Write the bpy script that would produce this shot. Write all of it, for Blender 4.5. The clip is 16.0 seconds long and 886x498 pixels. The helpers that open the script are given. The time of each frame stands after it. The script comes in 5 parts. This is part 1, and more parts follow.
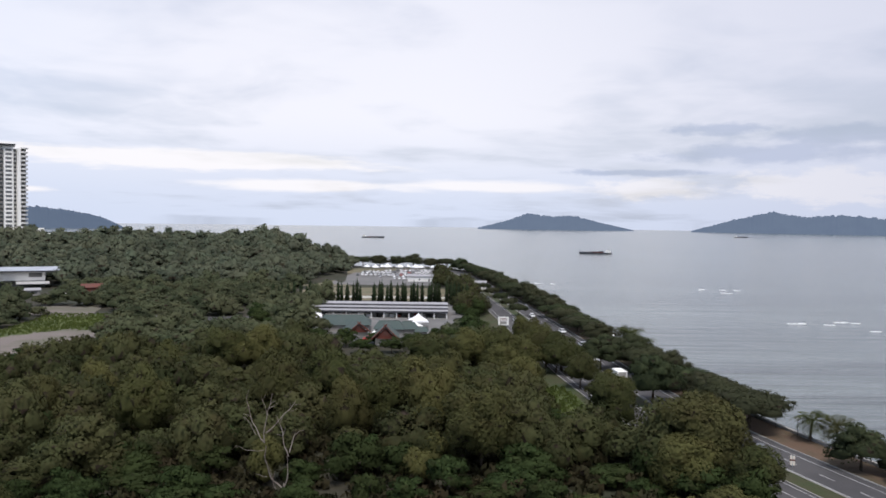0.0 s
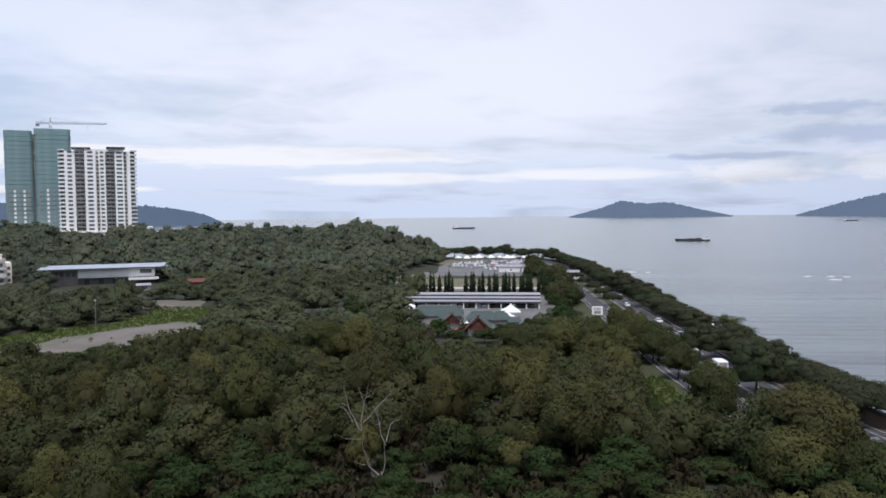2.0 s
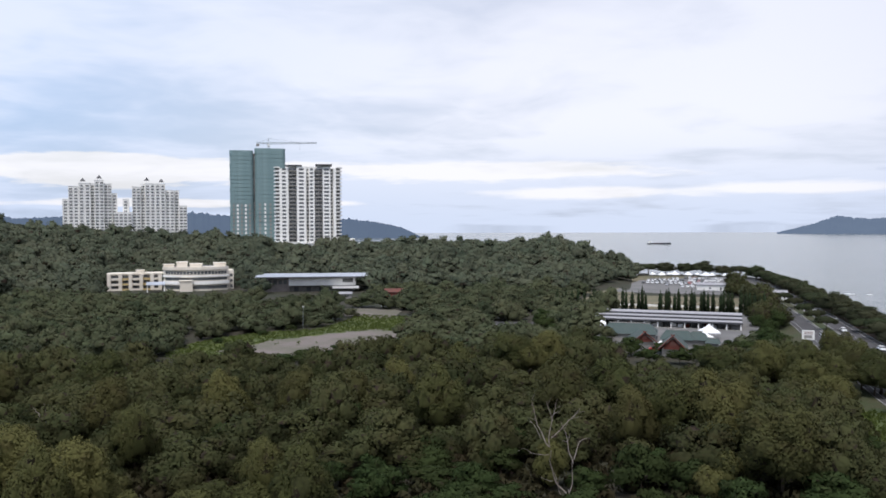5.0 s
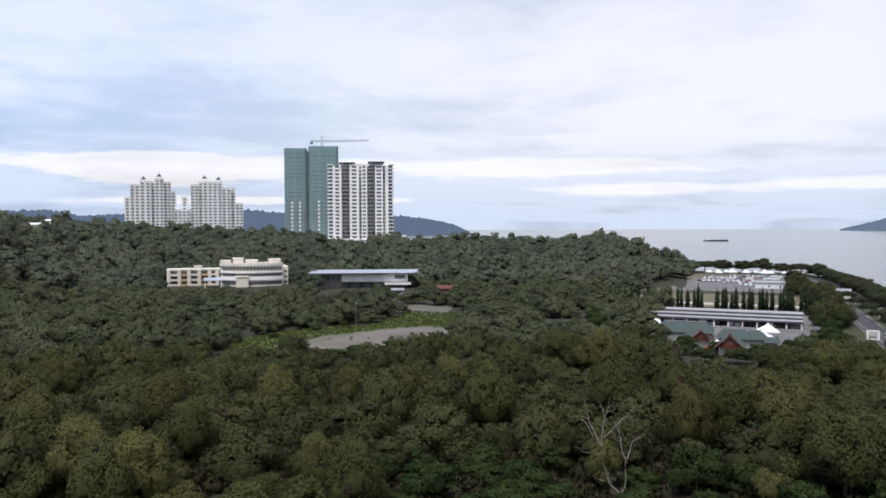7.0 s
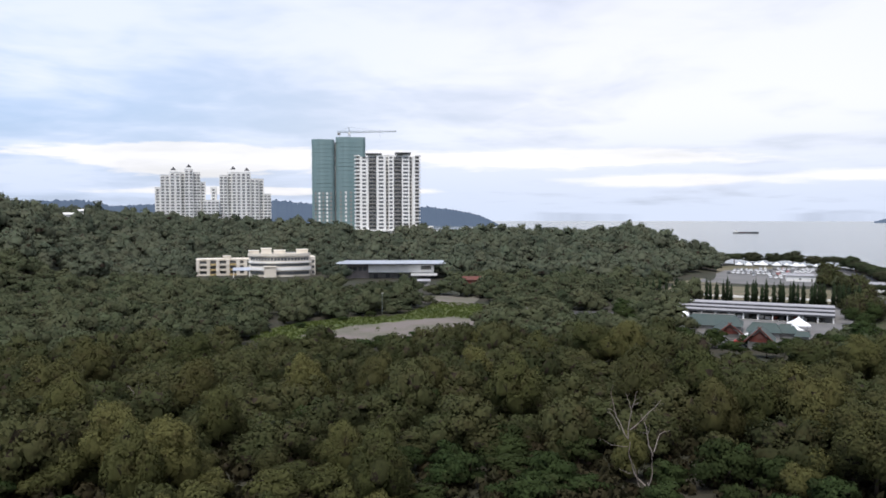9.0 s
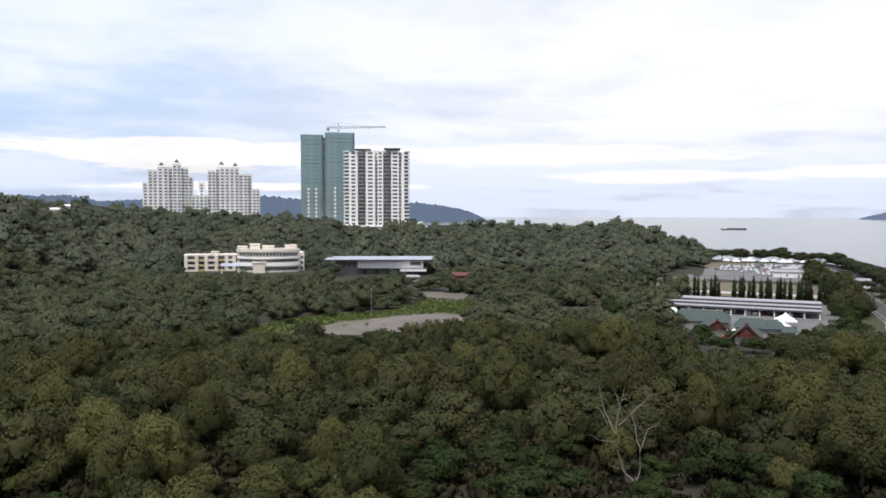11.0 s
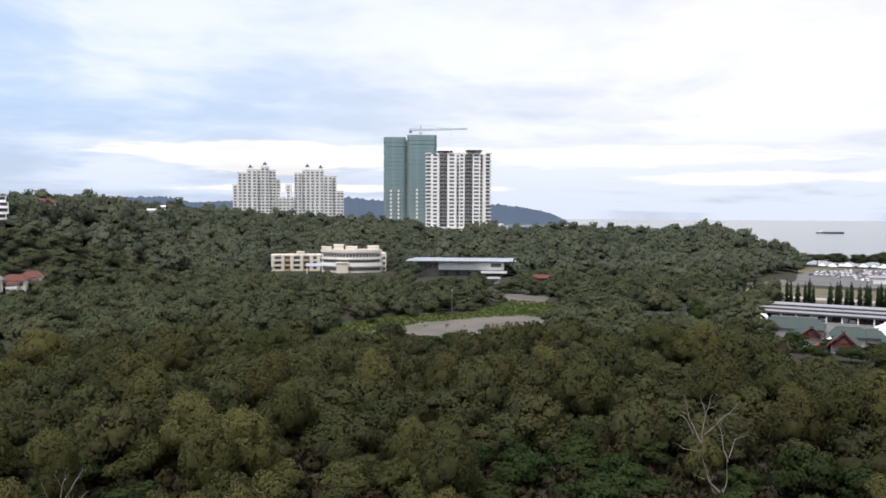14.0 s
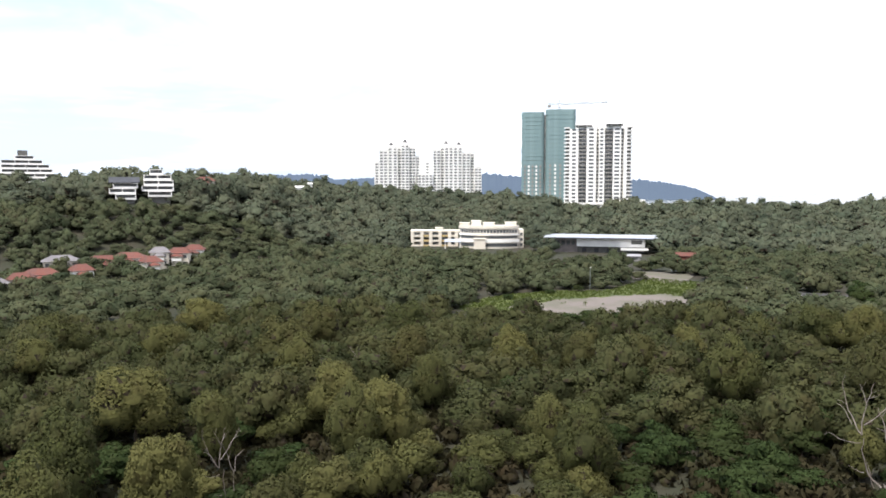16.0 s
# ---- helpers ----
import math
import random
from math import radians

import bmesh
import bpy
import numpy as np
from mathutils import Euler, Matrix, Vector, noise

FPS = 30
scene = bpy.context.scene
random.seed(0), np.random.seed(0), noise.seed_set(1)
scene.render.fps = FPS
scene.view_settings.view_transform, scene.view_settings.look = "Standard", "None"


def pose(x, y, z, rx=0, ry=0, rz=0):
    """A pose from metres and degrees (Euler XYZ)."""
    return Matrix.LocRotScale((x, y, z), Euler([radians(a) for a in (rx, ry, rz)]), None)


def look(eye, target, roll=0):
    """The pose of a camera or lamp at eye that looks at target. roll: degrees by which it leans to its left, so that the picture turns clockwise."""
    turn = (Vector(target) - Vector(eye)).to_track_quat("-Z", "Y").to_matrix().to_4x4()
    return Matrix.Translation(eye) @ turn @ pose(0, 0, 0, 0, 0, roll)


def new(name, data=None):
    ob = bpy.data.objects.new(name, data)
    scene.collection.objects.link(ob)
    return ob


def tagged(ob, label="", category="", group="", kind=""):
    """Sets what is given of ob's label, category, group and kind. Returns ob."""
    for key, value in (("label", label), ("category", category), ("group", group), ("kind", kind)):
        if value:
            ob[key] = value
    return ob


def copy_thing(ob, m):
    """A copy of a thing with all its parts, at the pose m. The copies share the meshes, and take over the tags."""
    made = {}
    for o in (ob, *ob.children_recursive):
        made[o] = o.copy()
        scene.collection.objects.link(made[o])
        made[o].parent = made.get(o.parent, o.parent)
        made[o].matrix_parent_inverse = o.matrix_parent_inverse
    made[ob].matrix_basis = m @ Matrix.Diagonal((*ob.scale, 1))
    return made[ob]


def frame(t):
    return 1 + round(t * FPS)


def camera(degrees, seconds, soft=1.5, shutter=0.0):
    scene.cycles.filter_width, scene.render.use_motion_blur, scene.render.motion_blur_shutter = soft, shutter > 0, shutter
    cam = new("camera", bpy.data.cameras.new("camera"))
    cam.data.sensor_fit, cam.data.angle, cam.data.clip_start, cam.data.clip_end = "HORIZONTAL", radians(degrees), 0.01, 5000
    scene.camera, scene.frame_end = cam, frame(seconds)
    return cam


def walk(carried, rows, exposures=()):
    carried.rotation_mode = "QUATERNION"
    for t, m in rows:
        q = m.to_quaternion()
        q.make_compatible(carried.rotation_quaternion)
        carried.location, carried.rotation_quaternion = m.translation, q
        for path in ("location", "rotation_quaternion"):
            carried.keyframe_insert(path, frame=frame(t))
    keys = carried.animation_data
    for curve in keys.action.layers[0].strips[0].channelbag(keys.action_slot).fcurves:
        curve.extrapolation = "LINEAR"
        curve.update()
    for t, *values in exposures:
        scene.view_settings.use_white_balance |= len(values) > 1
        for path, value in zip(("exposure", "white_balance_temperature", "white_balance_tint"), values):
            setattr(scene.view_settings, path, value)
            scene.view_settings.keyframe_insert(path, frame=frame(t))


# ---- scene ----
# The camera stays in one place, high over the shore, and turns to its left.
cam = camera(59.52, 16.0, soft=1.7)
EYE = (0.0, 0.0, 40.0)
PATH = [  # seconds, yaw, pitch, lean in degrees
    (0.0, 0.00, -2.08, -0.77),
    (0.5, 0.30, -1.95, 0.02),
    (1.0, 1.25, -1.94, 0.58),
    (1.5, 3.40, -2.53, 0.10),
    (2.0, 6.73, -2.78, 0.58),
    (2.5, 9.75, -2.62, 0.38),
    (3.0, 12.76, -2.18, 0.36),
    (3.5, 15.68, -1.74, 0.40),
    (4.0, 17.81, -1.59, 0.43),
    (6.5, 23.69, -1.85, -0.04),
    (7.0, 24.57, -1.87, 0.24),
    (7.5, 25.50, -2.05, 0.60),
    (8.0, 26.53, -2.30, 0.02),
    (10.5, 26.15, -2.78, 0.08),
    (11.0, 25.73, -2.83, -0.04),
    (11.5, 25.39, -2.85, 0.13),
    (12.0, 25.50, -2.88, 0.39),
    (12.5, 25.66, -2.86, 0.57),
    (13.0, 26.29, -2.83, 0.42),
    (13.5, 28.04, -2.80, 0.31),
    (14.0, 31.71, -2.71, -0.22),
    (14.5, 34.25, -2.91, 0.62),
    (15.0, 36.47, -3.27, 0.23),
    (15.5, 39.80, -4.17, 0.32),
    (16.0, 41.85, -4.49, 0.05),
]
EXPOSURES = [(0.0, 0.05, 6300, 14), (1.3, -0.02, 6000, 13), (3.0, 0.0, 6030, 13), (4.0, 0.05, 6150, 13), (8.0, 0.1, 6150, 13), (10.5, 0.24, 6350, 13), (13.0, 0.24, 6350, 13), (14.5, 0.25, 6450, 13), (15.2, 0.46, 6500, 13), (16.0, 0.93, 6550, 11)]
walk(cam, [(t, pose(*EYE, 90 + p, 0, y) @ pose(0, 0, 0, 0, 0, -r)) for t, y, p, r in PATH], EXPOSURES)

# ---------------------------------------------------------------- node helpers
def graph(tree):
    tree.nodes.clear()
    def node(kind, **values):
        n = tree.nodes.new(kind)
        for k, v in values.items():
            if k == "inp":
                for key, val in v.items():
                    if isinstance(val, bpy.types.NodeSocket):
                        tree.links.new(val, n.inputs[key])
                    else:
                        n.inputs[key].default_value = val
            else:
                setattr(n, k, v)
        return n
    return node


def calc(node, op, a, b=0.0, c=0.0):
    return node("ShaderNodeMath", operation=op, inp={0: a, 1: b, 2: c}).outputs[0]


def blend(node, fac, a, b, how="MIX"):
    n = node("ShaderNodeMix", data_type="RGBA", blend_type=how)
    n.inputs[0].default_value = 0.5
    for i, v in ((0, fac), (6, a), (7, b)):
        if isinstance(v, bpy.types.NodeSocket):
            n.id_data.links.new(v, n.inputs[i])
        elif i == 0:
            n.inputs[i].default_value = v
        else:
            n.inputs[i].default_value = (*v, 1.0)
    return n.outputs[2]


def ramp(node, value, low, high):
    return node("ShaderNodeMapRange", interpolation_type="SMOOTHSTEP", inp={0: value, 1: low, 2: high, 3: 0.0, 4: 1.0}).outputs[0]


# ---------------------------------------------------------------- sky, sun
SUN_EL, SUN_AZ = radians(65), radians(176)
world = bpy.data.worlds.new("sky")
scene.world = world
world.use_nodes = True
nd = graph(world.node_tree)
way = nd("ShaderNodeTexCoord").outputs["Generated"]
xyz = nd("ShaderNodeSeparateXYZ", inp={0: way}).outputs
az = calc(nd, "MULTIPLY", calc(nd, "ARCTAN2", calc(nd, "MULTIPLY", xyz[0], -1.0), xyz[1]), 57.2958)
el = calc(nd, "MULTIPLY", calc(nd, "ARCSINE", xyz[2]), 57.2958)
up = calc(nd, "ADD", calc(nd, "MAXIMUM", xyz[2], 0.0), 0.10)
flat = nd("ShaderNodeCombineXYZ", inp={0: calc(nd, "DIVIDE", xyz[0], up), 1: calc(nd, "DIVIDE", xyz[1], up), 2: 0.0}).outputs[0]
sheet = nd("ShaderNodeTexNoise", inp={"Vector": flat, "Scale": 0.42, "Detail": 5.0, "Roughness": 0.52, "Distortion": 0.3}).outputs[0]
wisps = nd("ShaderNodeTexNoise", inp={"Vector": flat, "Scale": 1.9, "Detail": 4.0, "Roughness": 0.55, "Distortion": 0.5}).outputs[0]
low = nd("ShaderNodeCombineXYZ", inp={0: calc(nd, "MULTIPLY", az, 0.10), 1: calc(nd, "MULTIPLY", el, 0.75), 2: 3.0}).outputs[0]
banks = nd("ShaderNodeTexNoise", inp={"Vector": low, "Scale": 1.0, "Detail": 6.0, "Roughness": 0.6}).outputs[0]

small = nd("ShaderNodeCombineXYZ", inp={0: calc(nd, "MULTIPLY", az, 0.34), 1: calc(nd, "MULTIPLY", el, 0.95), 2: 7.0}).outputs[0]
puffs = nd("ShaderNodeTexNoise", inp={"Vector": small, "Scale": 1.0, "Detail": 7.0, "Roughness": 0.62}).outputs[0]


def cloud(a, e, wide, high, edge=0.5, body=banks):
    """The mask of one long low cloud round the azimuth a and the elevation e, in degrees."""
    dx = calc(nd, "DIVIDE", calc(nd, "SUBTRACT", az, a), wide)
    dy = calc(nd, "DIVIDE", calc(nd, "SUBTRACT", el, e), high)
    r = calc(nd, "SQRT", calc(nd, "ADD", calc(nd, "MULTIPLY", dx, dx), calc(nd, "MULTIPLY", dy, dy)))
    r = calc(nd, "ADD", r, calc(nd, "MULTIPLY", calc(nd, "SUBTRACT", body, 0.5), 2.2))
    return calc(nd, "SUBTRACT", 1.0, ramp(nd, r, 1.0 - edge, 1.0 + edge * 0.4))


def most(*masks):
    out = masks[0]
    for m in masks[1:]:
        out = calc(nd, "MAXIMUM", out, m)
    return out


# clear sky, with a cover of high white cloud that thins out towards the land
clear = nd("ShaderNodeTexSky", sky_type="NISHITA", sun_disc=False, sun_elevation=SUN_EL, sun_rotation=SUN_AZ, air_density=1.3, dust_density=2.0)
clear_bg = nd("ShaderNodeBackground", inp={"Color": clear.outputs[0], "Strength": 0.09})
land_side = ramp(nd, az, 34.0, 62.0)
cover = calc(nd, "SUBTRACT", calc(nd, "ADD", sheet, calc(nd, "MULTIPLY", wisps, 0.25)), calc(nd, "MULTIPLY", land_side, 0.15))
thick = ramp(nd, cover, 0.44, 0.66)
white = blend(nd, thick, blend(nd, land_side, (0.79, 0.82, 0.91), (0.42, 0.62, 0.95)), (0.92, 0.93, 0.97))
high = ramp(nd, el, 6.0, 22.0)
white = blend(nd, calc(nd, "MULTIPLY", high, 0.14), white, (0.45, 0.50, 0.66))
white = blend(nd, calc(nd, "MULTIPLY", ramp(nd, az, 12.0, 50.0), calc(nd, "SUBTRACT", 0.62, calc(nd, "MULTIPLY", thick, 0.34))), white, (0.56, 0.73, 0.97))
haze = calc(nd, "SUBTRACT", 1.0, ramp(nd, el, 0.0, 8.0))
white = blend(nd, calc(nd, "MULTIPLY", haze, 0.75), white, (0.62, 0.71, 0.86))
bright = most(cloud(18, 3.9, 12, 0.75, 0.3), cloud(42, 3.9, 14, 1.1, 0.2), cloud(40, 1.7, 12, 0.3, 0.3), cloud(-26, 2.6, 5.5, 1.3, 0.35, puffs), cloud(-15, 2.5, 4.5, 0.8, 0.5, puffs), cloud(11, 2.5, 7, 0.5), cloud(-3, 2.5, 8, 0.5))
white = blend(nd, calc(nd, "MULTIPLY", bright, 0.9), white, (1.0, 0.98, 0.96))
grey = most(cloud(-23, 4.9, 8, 0.8, 0.6, puffs), cloud(-28, 6.0, 7, 0.8, 0.6, puffs), cloud(-14, 3.6, 5, 0.3, 0.4, puffs), cloud(-20, 6.6, 4, 0.5, 0.5, puffs))
white = blend(nd, calc(nd, "MULTIPLY", grey, 0.7), white, (0.42, 0.50, 0.66))
seaward = nd("ShaderNodeMapRange", interpolation_type="SMOOTHSTEP", inp={0: az, 1: 2.0, 2: -34.0, 3: 0.0, 4: 0.8}).outputs[0]
white = blend(nd, seaward, white, blend(nd, 0.6, white, (0.52, 0.56, 0.68)))
white_bg = nd("ShaderNodeBackground", inp={"Color": white, "Strength": 0.98})
closed = calc(nd, "SUBTRACT", 0.97, calc(nd, "MULTIPLY", calc(nd, "SUBTRACT", 1.0, thick), 0.25))
sky_mix = nd("ShaderNodeMixShader", inp={0: closed, 1: clear_bg.outputs[0], 2: white_bg.outputs[0]})
nd("ShaderNodeOutputWorld", inp={0: sky_mix.outputs[0]})

sun = new("sun", bpy.data.lights.new("sun", "SUN"))
sun.data.energy, sun.data.angle, sun.data.color = 3.6, radians(20), (1.0, 0.95, 0.88)
sun.matrix_world = look((100 * math.sin(SUN_AZ) * math.cos(SUN_EL), 100 * math.cos(SUN_AZ) * math.cos(SUN_EL), 100 * math.sin(SUN_EL)), (0, 0, 0))


# ---------------------------------------------------------------- materials
def material(name, colour, rough=0.8, vary=0.25, grain=4.0, second=None, patches=0.3, bump=0.3, metal=0.0, spec=0.3, randomly=0.0, stretch=(1, 1, 1)):
    """A painted, stony or earthy surface: two scales of colour change and a fine relief."""
    m = bpy.data.materials.new(name)
    m.use_nodes = True
    n = graph(m.node_tree)
    at = n("ShaderNodeMapping", inp={0: n("ShaderNodeTexCoord").outputs["Object"], "Scale": stretch}).outputs[0]
    fine = n("ShaderNodeTexNoise", inp={"Vector": at, "Scale": grain, "Detail": 5.0, "Roughness": 0.6}).outputs[0]
    broad = n("ShaderNodeTexNoise", inp={"Vector": at, "Scale": patches, "Detail": 4.0, "Roughness": 0.55}).outputs[0]
    second = second or tuple(c * (1 - vary) for c in colour)
    c = blend(n, ramp(n, broad, 0.35, 0.65), colour, second)
    c = blend(n, calc(n, "MULTIPLY", fine, vary * 1.6), c, tuple(v * 0.45 for v in colour))
    if randomly:
        c = blend(n, calc(n, "MULTIPLY", n("ShaderNodeObjectInfo").outputs["Random"], randomly), c, tuple(v * 0.5 for v in colour))
    b = n("ShaderNodeBump", inp={"Strength": bump, "Distance": 0.1, "Height": fine}).outputs[0]
    s = n("ShaderNodeBsdfPrincipled", inp={"Base Color": c, "Roughness": rough, "Metallic": metal, "Specular IOR Level": spec, "Normal": b})
    n("ShaderNodeOutputMaterial", inp={0: s.outputs[0]})
    return m


def leaf_material(name, dark, mid, light, tree_tint, per_object=True, brown=0.0, patch=0.11):
    """Leaves: a colour for each leaf, a tint for each tree, and brown patches where the twigs show."""
    m = bpy.data.materials.new(name)
    m.use_nodes = True
    n = graph(m.node_tree)
    one = n("ShaderNodeNewGeometry").outputs["Random Per Island"]
    at = n("ShaderNodeTexCoord").outputs["Object"]
    c = blend(n, ramp(n, one, 0.0, 0.55), dark, mid)
    c = blend(n, calc(n, "MULTIPLY", ramp(n, one, 0.6, 1.0), 0.7), c, light)
    if per_object:
        tint = n("ShaderNodeObjectInfo").outputs["Random"]
    else:
        tone = n("ShaderNodeAttribute", attribute_name="tone").outputs["Fac"]
        tint = ramp(n, n("ShaderNodeTexNoise", inp={"Vector": at, "Scale": patch, "Detail": 1.0}).outputs[0], 0.3, 0.7)
        tint = calc(n, "ADD", calc(n, "MULTIPLY", tint, 0.4), calc(n, "MULTIPLY", tone, 0.6))
        c = blend(n, calc(n, "SUBTRACT", 1.0, ramp(n, tone, 0.0, 0.45)), c, tuple(v * 0.62 for v in dark))
    c = blend(n, calc(n, "MULTIPLY", tint, 0.85), c, tree_tint)
    dusky = ramp(n, calc(n, "FRACT", calc(n, "MULTIPLY", tint, 7.3)), 0.55, 1.0)  # some trees are browner
    c = blend(n, calc(n, "MULTIPLY", dusky, 0.38), c, (dark[0] * 1.05, dark[1] * 0.78, dark[2] * 0.9))
    if brown:
        spot = n("ShaderNodeTexNoise", inp={"Vector": at, "Scale": 0.35, "Detail": 3.0}).outputs[0]
        c = blend(n, calc(n, "MULTIPLY", ramp(n, spot, 0.5, 0.72), brown), c, (0.05, 0.03, 0.018))
    s = n("ShaderNodeBsdfPrincipled", inp={"Base Color": c, "Roughness": 0.8, "Specular IOR Level": 0.05})
    t = n("ShaderNodeBsdfTranslucent", inp={"Color": c})
    mix = n("ShaderNodeMixShader", inp={0: 0.36, 1: s.outputs[0], 2: t.outputs[0]})
    n("ShaderNodeOutputMaterial", inp={0: mix.outputs[0]})
    return m


M = {}
M["soil"] = material("undergrowth", (0.034, 0.038, 0.021), 0.95, 0.5, 1.5, (0.046, 0.038, 0.026), 0.06, 0.8)
M["grass"] = material("grass", (0.095, 0.115, 0.028), 0.95, 0.5, 2.0, (0.05, 0.07, 0.022), 0.09, 0.8)
M["verge"] = material("verge_grass", (0.042, 0.06, 0.02), 0.95, 0.5, 2.0, (0.06, 0.05, 0.028), 0.15, 0.8)
M["dry"] = material("brown_verge", (0.11, 0.07, 0.045), 0.95, 0.35, 2.0, (0.07, 0.06, 0.035), 0.15, 0.8)
M["worn"] = material("worn_lawn", (0.17, 0.145, 0.095), 0.95, 0.35, 2.0, (0.12, 0.115, 0.065), 0.08, 0.6)
M["lot"] = material("pale_asphalt", (0.17, 0.165, 0.16), 0.9, 0.3, 2.0, (0.13, 0.128, 0.125), 0.1, 0.3)
M["gravel"] = material("bare_gravel", (0.19, 0.162, 0.146), 0.95, 0.5, 1.2, (0.115, 0.115, 0.075), 0.09, 0.6)
M["asphalt"] = material("asphalt", (0.072, 0.069, 0.070), 0.85, 0.3, 3.0, (0.052, 0.050, 0.052), 0.1, 0.3)
M["paint"] = material("road_paint", (0.42, 0.42, 0.41), 0.7, 0.3, 6.0)
M["concrete"] = material("concrete", (0.34, 0.33, 0.31), 0.9, 0.3, 3.0, None, 0.2)
M["acacia"] = leaf_material("acacia_leaves", (0.040, 0.046, 0.021), (0.053, 0.061, 0.024), (0.085, 0.099, 0.034), (0.128, 0.123, 0.045), brown=0.35)
M["broad"] = leaf_material("broad_leaves", (0.025, 0.040, 0.014), (0.033, 0.052, 0.019), (0.061, 0.090, 0.032), (0.043, 0.057, 0.020), brown=0.3)
M["raintree"] = leaf_material("rain_tree_leaves", (0.031, 0.044, 0.024), (0.046, 0.061, 0.029), (0.066, 0.083, 0.039), (0.063, 0.063, 0.036), brown=0.2)
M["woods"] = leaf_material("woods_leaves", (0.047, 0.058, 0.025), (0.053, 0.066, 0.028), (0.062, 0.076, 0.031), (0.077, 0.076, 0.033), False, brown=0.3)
# paler and bluer than the near leaves: distance haze put into the colour
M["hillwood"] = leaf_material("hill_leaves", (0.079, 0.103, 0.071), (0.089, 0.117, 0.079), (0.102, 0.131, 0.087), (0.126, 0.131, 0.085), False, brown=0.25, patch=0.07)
# darkened leaves: the shade below the taller trees is in this colour
M["shrub"] = leaf_material("shrub_leaves", (0.024, 0.027, 0.012), (0.032, 0.034, 0.017), (0.047, 0.050, 0.022), (0.048, 0.038, 0.022), False, brown=0.35)
# between near and hill leaves, with some of the haze painted in
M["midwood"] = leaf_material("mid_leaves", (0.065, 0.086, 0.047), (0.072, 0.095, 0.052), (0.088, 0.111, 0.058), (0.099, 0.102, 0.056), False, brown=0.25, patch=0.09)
M["tuft"] = leaf_material("grass_blades", (0.060, 0.084, 0.020), (0.080, 0.112, 0.027), (0.112, 0.136, 0.041), (0.096, 0.104, 0.036))
M["cypress"] = leaf_material("cypress_leaves", (0.015, 0.028, 0.015), (0.028, 0.045, 0.022), (0.048, 0.068, 0.032), (0.033, 0.044, 0.022))
M["palm"] = leaf_material("palm_leaves", (0.022, 0.032, 0.011), (0.050, 0.061, 0.022), (0.086, 0.094, 0.036), (0.050, 0.050, 0.022))
# twigs inside the crowns, with the shade among the leaves put into their colour
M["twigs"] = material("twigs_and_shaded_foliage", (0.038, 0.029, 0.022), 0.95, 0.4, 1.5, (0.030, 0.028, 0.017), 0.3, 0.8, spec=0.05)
M["bark"] = material("bark", (0.10, 0.075, 0.055), 0.95, 0.5, 6.0, None, 0.8, 0.8)
M["deadwood"] = material("dead_wood", (0.30, 0.26, 0.23), 0.9, 0.35, 5.0, (0.15, 0.12, 0.10), 0.5, 0.6)
M["white"] = material("white_render", (0.90, 0.89, 0.86), 0.85, 0.10, 0.8, (0.84, 0.83, 0.79), 0.08, 0.1)
M["plainwhite"] = material("white_paint", (0.80, 0.79, 0.76), 0.75, 0.10, 1.5, None, 0.2, 0.1)
M["cream"] = material("cream_render", (0.76, 0.71, 0.62), 0.85, 0.15, 0.8, (0.68, 0.62, 0.52), 0.12, 0.1)
M["ochre"] = material("ochre_render", (0.52, 0.40, 0.20), 0.85, 0.15, 0.8, None, 0.12, 0.1)
M["glass"] = material("dark_window_glass", (0.15, 0.16, 0.165), 0.15, 0.3, 0.5, None, 0.3, 0.0, 0.0, 0.5, 0.5)
# brown-grey render with the hall's side shade already in the colour
M["brownwall"] = material("brown_grey_render", (0.27, 0.24, 0.23), 0.85, 0.2, 1.0)
# dark grey walls and doors; inside recesses the colour stands for their shade
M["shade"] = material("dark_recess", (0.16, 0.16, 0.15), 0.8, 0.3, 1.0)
M["roofgrey"] = material("grey_metal_roof", (0.34, 0.335, 0.35), 0.55, 0.25, 1.5, (0.27, 0.265, 0.275), 0.2, 0.1, 0.0, 0.4, 0.0, (1, 6, 1))
M["darkroof"] = material("dark_roof", (0.06, 0.062, 0.07), 0.6, 0.3, 1.0)
M["blueroof"] = material("pale_blue_metal_roof", (0.40, 0.43, 0.48), 0.5, 0.2, 0.6, None, 0.1, 0.1)
M["greenroof"] = material("green_roof", (0.06, 0.08, 0.074), 0.7, 0.3, 1.5, (0.05, 0.075, 0.07), 0.3, 0.2)
M["redroof"] = material("red_tile_roof", (0.17, 0.060, 0.044), 0.85, 0.3, 2.0, (0.12, 0.062, 0.052), 0.4, 0.5, 0.0, 0.3, 0.4)
M["slate"] = material("grey_tile_roof", (0.19, 0.18, 0.185), 0.8, 0.3, 2.0, (0.15, 0.14, 0.145), 0.4, 0.4)
M["rust"] = material("red_gable_timber", (0.17, 0.05, 0.035), 0.8, 0.3, 2.0)
M["net"] = material("green_safety_net", (0.25, 0.35, 0.355), 0.9, 0.3, 0.5, (0.19, 0.28, 0.285), 0.09, 0.3, 0.0, 0.2, 0.0, (1, 1, 0.3))
M["steel"] = material("crane_steel", (0.30, 0.34, 0.36), 0.6, 0.2, 2.0)
M["canvas"] = material("white_tent_canvas", (0.82, 0.82, 0.82), 0.8, 0.06, 3.0, None, 0.5, 0.05)
M["hull"] = material("dark_ship_hull", (0.035, 0.04, 0.05), 0.6, 0.3, 0.4)
M["tyre"] = material("tyre_rubber", (0.02, 0.02, 0.02), 0.9, 0.2, 8.0)


